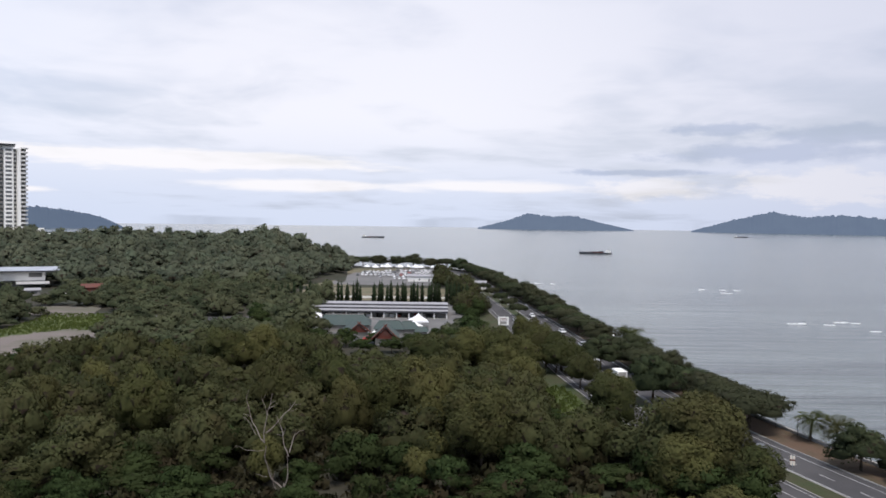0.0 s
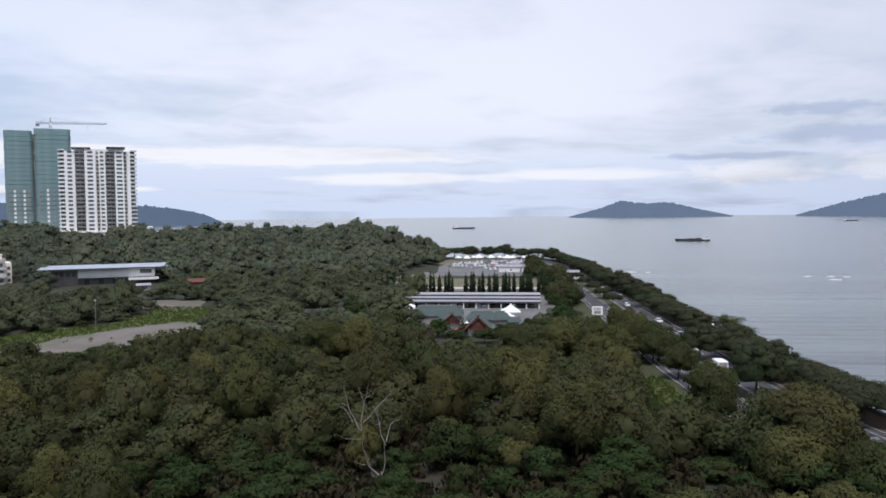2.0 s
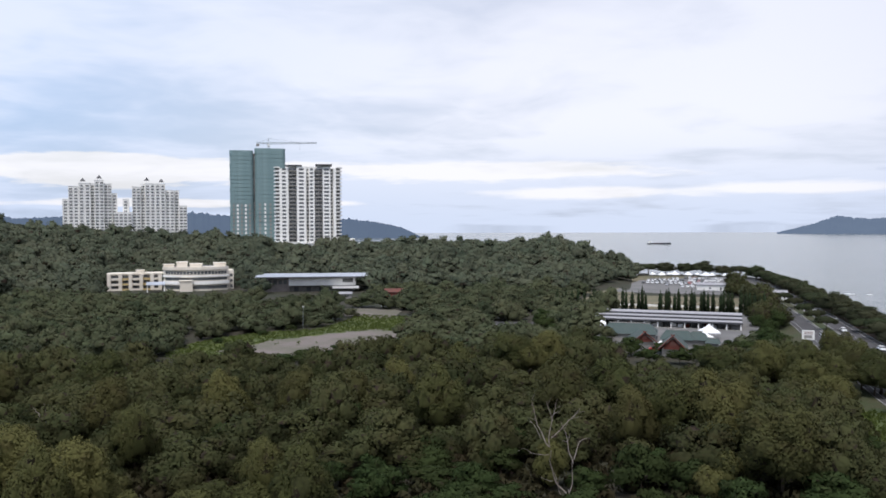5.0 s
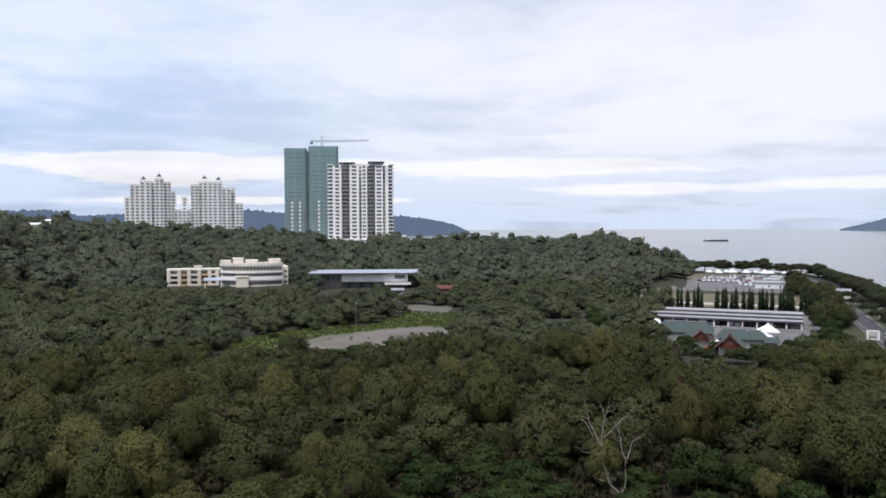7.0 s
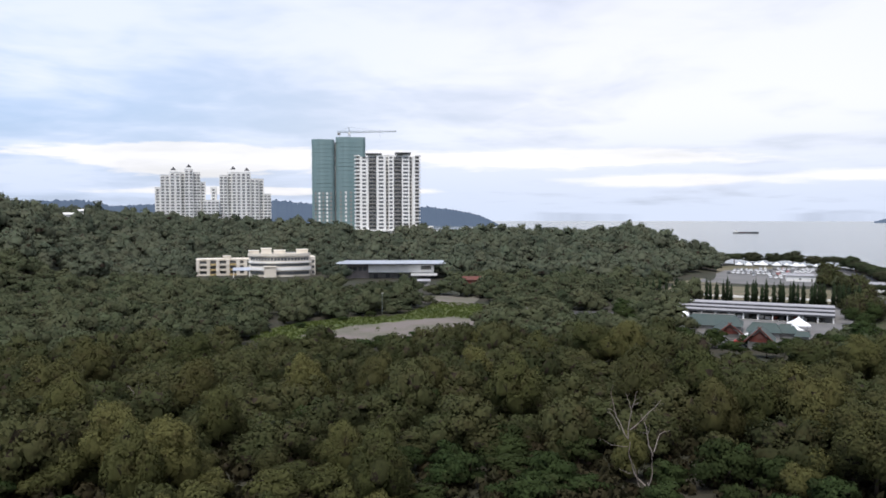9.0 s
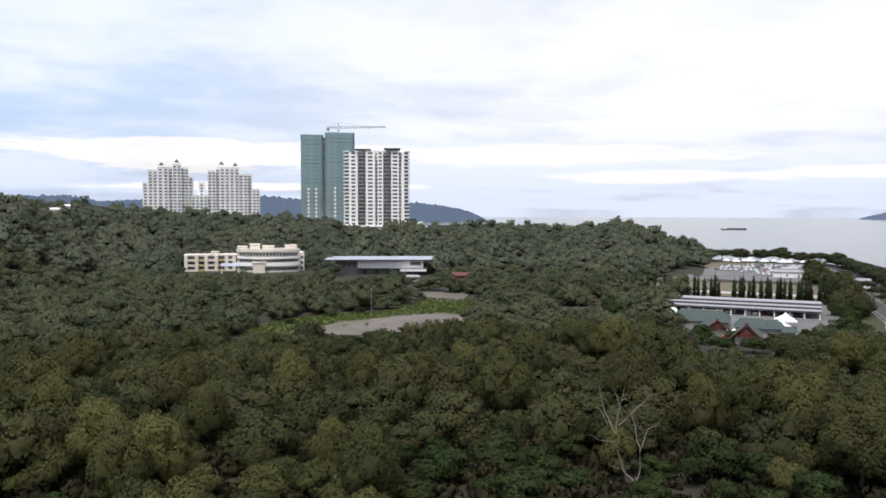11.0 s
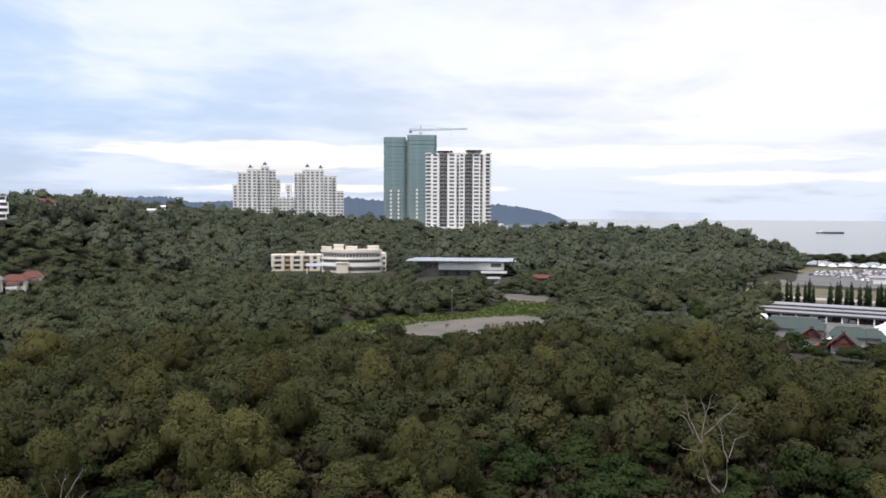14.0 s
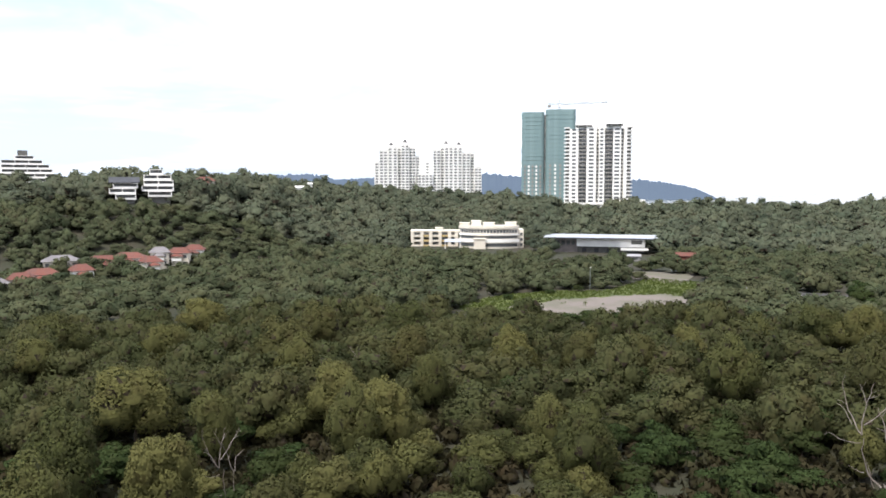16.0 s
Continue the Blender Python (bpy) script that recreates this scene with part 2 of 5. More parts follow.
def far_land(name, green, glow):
    """Wooded land kilometres off; the blue haze before it is put in as emission."""
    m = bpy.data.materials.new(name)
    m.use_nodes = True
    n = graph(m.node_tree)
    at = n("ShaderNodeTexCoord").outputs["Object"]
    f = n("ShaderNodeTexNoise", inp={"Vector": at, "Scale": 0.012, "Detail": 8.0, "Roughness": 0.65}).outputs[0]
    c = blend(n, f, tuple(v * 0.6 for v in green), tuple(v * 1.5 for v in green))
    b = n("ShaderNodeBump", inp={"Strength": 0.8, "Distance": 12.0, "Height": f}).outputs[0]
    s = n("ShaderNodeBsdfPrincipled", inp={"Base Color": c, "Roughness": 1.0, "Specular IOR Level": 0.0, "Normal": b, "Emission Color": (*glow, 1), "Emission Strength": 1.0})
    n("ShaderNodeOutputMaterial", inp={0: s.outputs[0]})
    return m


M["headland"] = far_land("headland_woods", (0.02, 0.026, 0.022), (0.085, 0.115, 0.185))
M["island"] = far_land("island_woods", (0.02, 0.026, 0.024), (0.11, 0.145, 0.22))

# the sea: shallow grey-green water with small waves
M["sea"] = bpy.data.materials.new("sea_water")
M["sea"].use_nodes = True
nd = graph(M["sea"].node_tree)
at = nd("ShaderNodeTexCoord").outputs["Object"]
ripple = nd("ShaderNodeTexNoise", inp={"Vector": nd("ShaderNodeMapping", inp={0: at, "Rotation": (0, 0, 0.1), "Scale": (0.018, 0.24, 1)}).outputs[0], "Scale": 1.0, "Detail": 7.0, "Roughness": 0.62}).outputs[0]
lanes = nd("ShaderNodeTexNoise", inp={"Vector": nd("ShaderNodeMapping", inp={0: at, "Rotation": (0, 0, 0.12), "Scale": (0.0035, 0.02, 1)}).outputs[0], "Scale": 1.0, "Detail": 4.0}).outputs[0]
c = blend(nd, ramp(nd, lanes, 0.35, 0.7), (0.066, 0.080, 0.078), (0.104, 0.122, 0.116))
# the dark faces of ripples and swell are put into the water colour
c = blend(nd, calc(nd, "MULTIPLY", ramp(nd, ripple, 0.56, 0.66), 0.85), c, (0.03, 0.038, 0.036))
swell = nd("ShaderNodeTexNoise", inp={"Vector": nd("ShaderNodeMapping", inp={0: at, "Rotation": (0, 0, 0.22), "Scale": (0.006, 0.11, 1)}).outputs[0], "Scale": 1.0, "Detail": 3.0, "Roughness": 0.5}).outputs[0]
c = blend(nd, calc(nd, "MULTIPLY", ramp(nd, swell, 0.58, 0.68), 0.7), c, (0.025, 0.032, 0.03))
relief = calc(nd, "ADD", ripple, calc(nd, "MULTIPLY", swell, 2.5))
b = nd("ShaderNodeBump", inp={"Strength": 0.3, "Distance": 1.0, "Height": relief}).outputs[0]
s = nd("ShaderNodeBsdfPrincipled", inp={"Base Color": c, "Roughness": 0.16, "IOR": 1.33, "Specular IOR Level": 0.65, "Normal": b})
nd("ShaderNodeOutputMaterial", inp={0: s.outputs[0]})
M["foam"] = material("wave_foam", (0.75, 0.76, 0.76), 0.9, 0.2, 1.0)


# ---------------------------------------------------------------- mesh helpers
def mesh_of(name, verts, faces, mats, second=None, normals=None):
    """A mesh from an array of corners and an array of faces that all have as many corners."""
    verts, faces = np.asarray(verts, np.float32), np.asarray(faces, np.int32)
    me = bpy.data.meshes.new(name)
    k = faces.shape[1]
    me.vertices.add(len(verts))
    me.vertices.foreach_set("co", verts.ravel())
    me.loops.add(faces.size)
    me.loops.foreach_set("vertex_index", faces.ravel())
    me.polygons.add(len(faces))
    me.polygons.foreach_set("loop_start", np.arange(0, faces.size, k, dtype=np.int32))
    if second is not None:
        me.materials.append(mats)
        me.materials.append(second[0])
        me.polygons.foreach_set("material_index", second[1].astype(np.int32))
    else:
        me.materials.append(mats)
    me.update(calc_edges=True)
    if normals is not None:
        me.polygons.foreach_set("use_smooth", np.ones(len(faces), bool))
        me.normals_split_custom_set_from_vertices(normals)
    return me


def part(name, bm, mat, parent=None, label=""):
    """Links a bmesh as one mesh object under a thing or under a part."""
    me = bpy.data.meshes.new(name)
    bm.to_mesh(me)
    bm.free()
    me.materials.append(mat)
    ob = new(name, me)
    ob.parent = parent
    return tagged(ob, label)


def again(ob, x, y, z, rz=0.0):
    """Another part on the same mesh, under the same parent."""
    o = new(ob.name.split(".")[0], ob.data)
    o.parent = ob.parent
    o.matrix_basis = pose(x, y, z, 0, 0, rz)
    return o


def box(bm, x0, x1, y0, y1, z0, z1, bevel=0.0):
    r = bmesh.ops.create_cube(bm, size=1.0, matrix=Matrix.Translation(((x0 + x1) / 2, (y0 + y1) / 2, (z0 + z1) / 2)) @ Matrix.Diagonal((x1 - x0, y1 - y0, z1 - z0, 1)))
    if bevel:
        es = {e for v in r["verts"] for e in v.link_edges}
        bmesh.ops.bevel(bm, geom=list(es), offset=bevel, segments=1, affect="EDGES")
    return bm


def boxes(*rows, bevel=0.0):
    bm = bmesh.new()
    for r in rows:
        box(bm, *r, bevel=bevel)
    return bm


def prism(outline, z0, z1):
    """An upright block over a closed outline of (x, y)."""
    bm = bmesh.new()
    low_v = [bm.verts.new((x, y, z0)) for x, y in outline]
    top_v = [bm.verts.new((x, y, z1)) for x, y in outline]
    n = len(outline)
    bm.faces.new(low_v[::-1])
    bm.faces.new(top_v)
    for i in range(n):
        bm.faces.new((low_v[i], low_v[(i + 1) % n], top_v[(i + 1) % n], top_v[i]))
    bmesh.ops.recalc_face_normals(bm, faces=bm.faces)
    return bm


def sweep(profile, x0, x1):
    """A block whose (y, z) outline runs from x0 to x1."""
    bm = bmesh.new()
    a = [bm.verts.new((x0, y, z)) for y, z in profile]
    b = [bm.verts.new((x1, y, z)) for y, z in profile]
    n = len(profile)
    bm.faces.new(a[::-1])
    bm.faces.new(b)
    for i in range(n):
        bm.faces.new((a[i], a[(i + 1) % n], b[(i + 1) % n], b[i]))
    bmesh.ops.recalc_face_normals(bm, faces=bm.faces)
    return bm


def tube(bm, pts, radii, sides=6):
    rings = []
    for i, p in enumerate(pts):
        d = (Vector(pts[min(i + 1, len(pts) - 1)]) - Vector(pts[max(i - 1, 0)])).normalized()
        q = d.to_track_quat("Z", "Y")
        rings.append([bm.verts.new(Vector(p) + q @ Vector((math.cos(a) * radii[i], math.sin(a) * radii[i], 0))) for a in (k * 2 * math.pi / sides for k in range(sides))])
    for r0, r1 in zip(rings, rings[1:]):
        for k in range(sides):
            bm.faces.new((r0[k], r0[(k + 1) % sides], r1[(k + 1) % sides], r1[k]))
    bm.faces.new(rings[0][::-1])
    bm.faces.new(rings[-1])
    return bm


def polar(azimuth, dist):
    a = radians(azimuth)
    return -math.sin(a) * dist, math.cos(a) * dist


def thing(name, azimuth, dist, z, turn=0.0, **tags):
    """An Empty on the ground whose -y side faces the camera's place, then turned."""
    ob = new(name)
    ob.matrix_world = pose(*polar(azimuth, dist), z, 0, 0, azimuth + turn)
    return tagged(ob, **tags)


# ---------------------------------------------------------------- the lie of the land
MID_Y = (-400, -100, 0, 40, 80, 106, 130, 155, 186, 254, 350, 450, 520, 600)
MID_X = (150, 105, 80, 70, 60, 53, 46.5, 41.5, 38, 33.5, 27, 18, 10, -2)
HILL_AZ = (7, 9, 11, 14, 17, 20, 22.4, 27, 31, 36, 39, 43, 47, 51, 54.3, 57.4, 61, 64, 67.6, 71, 80, 110, 150)
HILL_H = (0, 4.5, 12, 16.5, 13.5, 15.5, 17.0, 13.5, 14.5, 20.5, 22.5, 23.5, 26.0, 31.5, 33.5, 35.0, 35.0, 34.0, 32.0, 32.0, 32.0, 27.5, 7.5)
HILL_FOOT = (430, 430, 430, 430, 430, 430, 440, 475, 480, 520, 525, 505, 470, 400, 350, 320, 310, 300, 300, 300, 300, 300, 350)
HILL_TOP = (560, 580, 600, 610, 620, 630, 635, 640, 650, 680, 700, 710, 690, 640, 570, 525, 490, 475, 465, 465, 465, 480, 520)


def road_x(y):
    """The middle of the road."""
    return np.interp(y, MID_Y, MID_X)


def smooth(t):
    t = np.clip(t, 0, 1)
    return t * t * (3 - 2 * t)


def inland(x, y):
    """Metres from the water's edge, negative in the sea."""
    east = road_x(y) + 24 + 2.0 * np.sin(y * 0.05) - x
    d, a = np.hypot(x, y), np.degrees(np.arctan2(-x, y))
    limit = np.interp(a, (-60, -5, 2, 8, 12, 24, 28, 34, 60), (600, 600, 640, 650, 720, 740, 900, 3200, 4990))
    return np.minimum(east, limit - d)


def land(x, y):
    """The height of the ground."""
    x, y = np.asarray(x, float), np.asarray(y, float)
    s = inland(x, y)
    base = np.where(s > 0, 3.0 * smooth(s / 11), np.maximum(-4, s * 0.15))
    d, a = np.hypot(x, y), np.degrees(np.arctan2(-x, y))
    foot, top, h = (np.interp(a, HILL_AZ, t) for t in (HILL_FOOT, HILL_TOP, HILL_H))
    h = np.where((a < 7) | (a > 150), 0, h)
    rise = smooth((d - foot) / (top - foot)) * (1 - 0.75 * smooth((d - top - 140) / 300))
    wave = 1.5 * np.sin(x * 0.021 + 1) * np.sin(y * 0.017) * smooth((d - foot) / 60)
    return base + np.where(s > 0, (h * rise + wave * (h > 2)) * smooth(s / 40), 0)


def on_land(x, y):
    return float(land(x, y))


angles = np.radians(np.concatenate([np.arange(-40, 86, 0.5), np.arange(86, 320, 4.0)]))
radii = 12 * 1.028 ** np.arange(0, 219)
radii = np.concatenate([[0.01], radii[radii < 4950], [4950]])
gx, gy = -np.outer(radii, np.sin(angles)), np.outer(radii, np.cos(angles))
gv = np.stack([gx, gy, land(gx, gy)], -1).reshape(-1, 3)
na, nr = len(angles), len(radii)
i, j = np.meshgrid(np.arange(nr - 1), np.arange(na), indexing="ij")
i, j = i.ravel(), j.ravel()
k = (j + 1) % na
ground = new("ground", mesh_of("ground", gv, np.stack([i * na + j, (i + 1) * na + j, (i + 1) * na + k, i * na + k], 1), M["soil"]))
tagged(ground, "dark green undergrowth and soil under the woods", "ground", kind="structure")

ring = [polar(a, 4950) for a in range(0, 360, 3)]
bm = bmesh.new()
bm.faces.new([bm.verts.new((x, y, 0)) for x, y in ring])
bmesh.ops.recalc_face_normals(bm, faces=bm.faces)
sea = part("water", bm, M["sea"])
tagged(sea, "calm grey-green sea with small ripples", "sea", kind="structure")


# ---------------------------------------------------------------- road, verges, open ground
def strip(name, a, b, y0, y1, z, mat, step=6.0, thick=0.3, parent=None, label=""):
    """A band along the road between the offsets a and b from its middle."""
    bm = bmesh.new()
    rows = []
    for y in np.arange(y0, y1 + 0.1, step):
        x = float(road_x(y))
        rows.append([bm.verts.new((x + o, y, h)) for o, h in ((a, z - thick), (a, z), (b, z), (b, z - thick))])
    for r0, r1 in zip(rows, rows[1:]):
        for q in range(3):
            bm.faces.new((r0[q], r0[q + 1], r1[q + 1], r1[q]))
    bm.faces.new(rows[0])
    bm.faces.new(rows[-1][::-1])
    bmesh.ops.recalc_face_normals(bm, faces=bm.faces)
    return part(name, bm, mat, parent, label)


def lane_dash():
    return boxes((-0.09, 0.09, -1.5, 1.5, 0.0, 0.012))


def carriageway(inner, outer):
    lane = tagged(strip("road", min(inner, outer), max(inner, outer), 20, 590, 3.06, M["asphalt"]), "grey asphalt carriageway with white lane dashes", "road", kind="structure")
    s = 1 if outer > 0 else -1
    for o in (inner + 0.5 * s, outer - 1.6 * s):
        strip("edge_line", o - 0.08, o + 0.08, 20, 590, 3.074, M["paint"], thick=0.012, parent=lane)
    mid = (inner + outer - 1.2 * s) / 2
    first = None
    for y in np.arange(60, 300, 7.5):
        x = float(road_x(y)) + mid
        turn = math.degrees(math.atan2(float(road_x(y - 2) - road_x(y + 2)), 4.0))
        if first is None:
            first = part("lane_dash", lane_dash(), M["paint"], lane)
            first.matrix_basis = pose(x, y, 3.062, 0, 0, turn)
        else:
            again(first, x, y, 3.062, turn)
    for o in (inner - 0.15 * s, outer + 0.15 * s):
        strip("kerb", o - 0.12, o + 0.12, 20, 590, 3.20, M["concrete"], thick=0.45, parent=lane)
    return lane


carriageway(-2.0, -9.8)
carriageway(2.0, 10.4)
tagged(strip("median", -1.72, 1.72, 20, 590, 3.17, M["verge"]), "grass median between the carriageways", "median", kind="structure")
tagged(strip("verge", -16.5, -10.1, 20, 400, 3.08, M["verge"]), "rough grass verge beside the road", "verge", kind="structure")
tagged(strip("verge", 10.7, 17.5, 20, 590, 3.08, M["dry"]), "brown worn grass strip by the sea", "verge", kind="structure")
tagged(strip("sea_wall", 17.5, 18.1, 20, 590, 3.55, M["concrete"], thick=1.6), "low concrete sea wall beside the brown verge", "sea wall", kind="structure")


def patch(name, outline, z, mat, label, category):
    return tagged(part(name, prism(outline, z - 0.4, z), mat), label, category, kind="structure")


def wobble(outline, amount, n=4):
    """Breaks the straight sides of an outline into uneven ones."""
    out = []
    for (x0, y0), (x1, y1) in zip(outline, outline[1:] + outline[:1]):
        for q in range(n):
            f = q / n
            out.append((x0 + (x1 - x0) * f + random.uniform(-amount, amount), y0 + (y1 - y0) * f + random.uniform(-amount, amount)))
    return out


GREEN = [(-156, 181), (-139, 172), (-97, 194), (-96, 212), (-112, 262), (-126, 292), (-148, 292), (-143, 264), (-141, 246), (-157, 230), (-162, 206)]
BARE = [(-145, 189), (-120, 193), (-101, 202), (-100, 219), (-108, 250), (-121, 250), (-133, 236), (-141, 214)]
FAR_LOT = [(-128, 281), (-142, 285), (-160, 289), (-172, 312), (-140, 318)]
LOT = [(-66, 440), (-62, 540), (-14, 590), (-4, 590), (-6, 440)]
patch("field", wobble(GREEN, 2.6, 7), 3.10, M["grass"], "open green grass field among the trees", "field")
patch("bare_ground", wobble(BARE, 2.4, 8), 3.16, M["gravel"], "bare grey gravel ground in the field", "bare ground")
patch("yard", wobble(FAR_LOT, 1.5), 3.14, M["gravel"], "grey gravel yard before the hall", "yard")
patch("car_park", LOT, 3.10, M["lot"], "wide grey car park near the shore", "car park")
patch("lawn", wobble([(-50, 428), (-60, 470), (-56, 545), (-14, 592), (-70, 590), (-92, 560), (-96, 500), (-98, 430)], 2), 3.08, M["worn"], "worn brown lawn beside the car park", "lawn")
patch("market_yard", [(-50, 264), (-48, 350), (8, 350), (10, 250), (-22, 226)], 3.10, M["lot"], "paved market yard round the long shed", "yard")
patch("lawn", wobble([(22, 135), (31, 140), (27, 172), (18, 176), (17, 152)], 1.5), 3.09, M["grass"], "small rough green lawn beside the road", "lawn")
patch("car_park", wobble([(-104, 262), (-100, 288), (-62, 290), (-58, 262)], 1.0), 3.1, M["asphalt"], "grey car park under the trees", "car park")
patch("lawn", wobble([(-72, 356), (4, 356), (4, 420), (-74, 424)], 2), 3.09, M["worn"], "dull worn lawn behind the cypress row", "lawn")


# ---------------------------------------------------------------- trees
def ico(sub):
    bm = bmesh.new()
    bmesh.ops.create_icosphere(bm, subdivisions=sub, radius=1.0)
    v = np.array([x.co[:] for x in bm.verts])
    f = np.array([[y.index for y in x.verts] for x in bm.faces])
    bm.free()
    return v, f


ICO = {s: ico(s) for s in (1, 2)}


def crown_arrays(rng, lobes, leaves, size, long=1.5, fill=0.8, sub=1, droop=0.0, below=-0.35, rough=0.22, clumps=7, broad=False, calm=0.0):
    """Corners and triangles of a crown: clumps of leaves over every lobe (x, y, z, rx, ry, rz), round a dark heart."""
    vs, fs, ns, n = [], [], [], 0
    areas = np.array([l[3] * l[5] + l[4] * l[5] + l[3] * l[4] for l in lobes])
    heart = np.mean([l[:3] for l in lobes], axis=0) - (0, 0, 0.3 * max(l[5] for l in lobes))
    spread = max(l[3] for l in lobes) * 2.0
    counts = np.maximum(8, (leaves * areas / areas.sum()).astype(int))

    def ways(m, least):
        d = rng.standard_normal((m * 4 + 12, 3))
        d /= np.linalg.norm(d, axis=1, keepdims=True)
        return d[d[:, 2] > least][:m]

    for (cx, cy, cz, rx, ry, rz), m in zip(lobes, counts):
        c, r = np.array((cx, cy, cz)), np.array((rx, ry, rz))
        cv, cf = ICO[sub]
        jag = 1 + rough * rng.standard_normal((len(cv), 1)).clip(-1.6, 1.6)
        vs.append(c + cv * r * fill * jag)
        fs.append(cf + n)
        core = cv * 0.5 + (vs[-1] - heart) / spread * 1.2 + (0, 0, calm)
        ns.append(core / np.linalg.norm(core, axis=1, keepdims=True))
        n += len(cv)
        out = ways(clumps, below)
        at = c + out * r * rng.uniform(0.6, 0.86, (len(out), 1))
        wide = r * rng.uniform(0.3, 0.5, (len(out), 1))
        which = rng.integers(len(out), size=m)
        away = out[which]
        d = ways(m, -0.55)
        which, away = which[: len(d)], away[: len(d)]
        m = len(d)
        lean = (d * away).sum(1, keepdims=True)
        d = np.where(lean < -0.2, d - 2 * lean * away, d)
        p = at[which] + d * wide[which] * rng.uniform(0.72, 1.16, (m, 1))
        plain = rng.uniform(size=(m, 1)) < 0.45  # leaves between the clumps
        p = np.where(plain, c + d * r * rng.uniform(0.82, 1.06, (m, 1)), p)
        away = np.where(plain, d, away)
        nrm = d + rng.standard_normal((m, 3)) * 0.27
        nrm /= np.linalg.norm(nrm, axis=1, keepdims=True)
        nrm = np.where((nrm * d).sum(1, keepdims=True) < 0, -nrm, nrm)
        t = np.cross(nrm, rng.standard_normal((m, 3)))
        t[:, 2] -= droop
        t /= np.linalg.norm(t, axis=1, keepdims=True)
        b = np.cross(nrm, t)
        s = size * rng.uniform(0.55, 1.35, (m, 1))
        soft = d * 0.25 + away * 0.35 + (p - heart) / spread * 1.2 + nrm * 0.22 + (0, 0, calm)
        soft /= np.linalg.norm(soft, axis=1, keepdims=True)
        if broad:
            q = np.stack([p - t * s * 0.5 * long, p + b * s * 0.36 - nrm * s * 0.12, p + t * s * 0.5 * long, p - b * s * 0.36 - nrm * s * 0.12], 1)
            k = n + np.arange(m)[:, None] * 4
            fs.append(np.concatenate([k + [0, 2, 1], k + [0, 3, 2]]))
        else:
            q = np.stack([p - t * s * 0.5 * long - b * s * 0.42, p + t * s * 0.5 * long - b * s * 0.3, p + b * s * 0.62], 1)
            fs.append(n + np.arange(m)[:, None] * 3 + [0, 1, 2])
        vs.append(q.reshape(-1, 3))
        ns.append(np.repeat(soft, q.shape[1], axis=0))
        n += m * q.shape[1]
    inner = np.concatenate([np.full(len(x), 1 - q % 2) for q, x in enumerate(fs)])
    return np.concatenate(vs), np.concatenate(fs), inner, np.concatenate(ns)


def lobes_of(rng, kind, n):
    """The lobes of a crown one metre in half-width and about two high, standing on z = 0."""
    out = []
    if kind == "umbrella":
        for q in range(n):
            a, r = q * 2.4 + rng.uniform(-0.3, 0.3), 0.78 * math.sqrt((q + 0.3) / n)
            w = rng.uniform(0.32, 0.46)
            out.append((r * math.cos(a), r * math.sin(a), 1.3 - 0.62 * r * r + rng.uniform(-0.14, 0.16), w, w, w * 1.25))
        return out
    if kind == "column":
        for q in range(n):
            f = q / (n - 1)
            w = 0.75 * (1 - f) ** 0.3 + 0.15
            out.append((rng.uniform(-0.1, 0.1), rng.uniform(-0.1, 0.1), f * 2, w, w, 0.42))
        return out
    for q in range(n):
        a, f = q * 2.4 + rng.uniform(-0.4, 0.4), (q + 0.5) / n
        z = 0.35 + 1.25 * f + rng.uniform(-0.15, 0.15)
        r = 0.66 * math.sqrt(max(0.05, 1 - (max(0, f - 0.25) / 0.78) ** 2)) * rng.uniform(0.75, 1.1)
        w = rng.uniform(0.34, 0.58) * (1.1 - 0.3 * f)
        tall = rng.uniform(1.0, 1.45) if kind == "upright" else rng.uniform(0.75, 1.0)
        out.append((r * math.cos(a), r * math.sin(a), z, w, w, w * tall))
    out.append((0, 0, 0.75, 0.62, 0.62, 0.7))
    return out


def scaled(lobes, w, h):
    return [(x * w, y * w, z * h / 2, rx * w, ry * w, rz * h / 2) for x, y, z, rx, ry, rz in lobes]


def tree_model(rng, name, lobes, trunk_h, trunk_r, mat, leaves, size, label, category="tree", long=1.5, fill=0.8, droop=0.0, sub=1, broad=False, clumps=9):
    """A tree thing: a tapered trunk with limbs that reach the lobes, and a crown."""
    root = new(name)
    bm = bmesh.new()
    top = max(l[2] for l in lobes)
    tube(bm, [(0, 0, -0.6), (0.1, 0.05, trunk_h * 0.5), (0.0, 0.1, trunk_h), (0.1, 0, top * 0.8)], [trunk_r * 1.5, trunk_r, trunk_r * 0.8, trunk_r * 0.25], 7)
    for l in lobes[:9]:
        z0 = trunk_h * rng.uniform(0.75, 1.05)
        tube(bm, [(0, 0.05, z0), (l[0] * 0.45, l[1] * 0.45, z0 * 0.5 + l[2] * 0.5), (l[0] * 0.9, l[1] * 0.9, l[2])], [trunk_r * 0.5, trunk_r * 0.3, trunk_r * 0.1], 5)
    part("trunk", bm, M["bark"], root)
    v, f, inner, nrm = crown_arrays(rng, lobes, leaves, size, long, fill, sub, droop, clumps=clumps, broad=broad)
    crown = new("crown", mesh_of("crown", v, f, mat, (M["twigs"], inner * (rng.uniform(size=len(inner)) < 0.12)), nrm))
    crown.parent = root
    return tagged(root, label, category)


rng = np.random.default_rng(7)


def place(model, x, y, s=1.0, sz=None, turn=None, z=None):
    z = on_land(x, y) if z is None else z
    turn = rng.uniform(0, 360) if turn is None else turn
    return copy_thing(model, pose(x, y, z, 0, 0, turn) @ Matrix.Diagonal((s, s, sz or s, 1)))


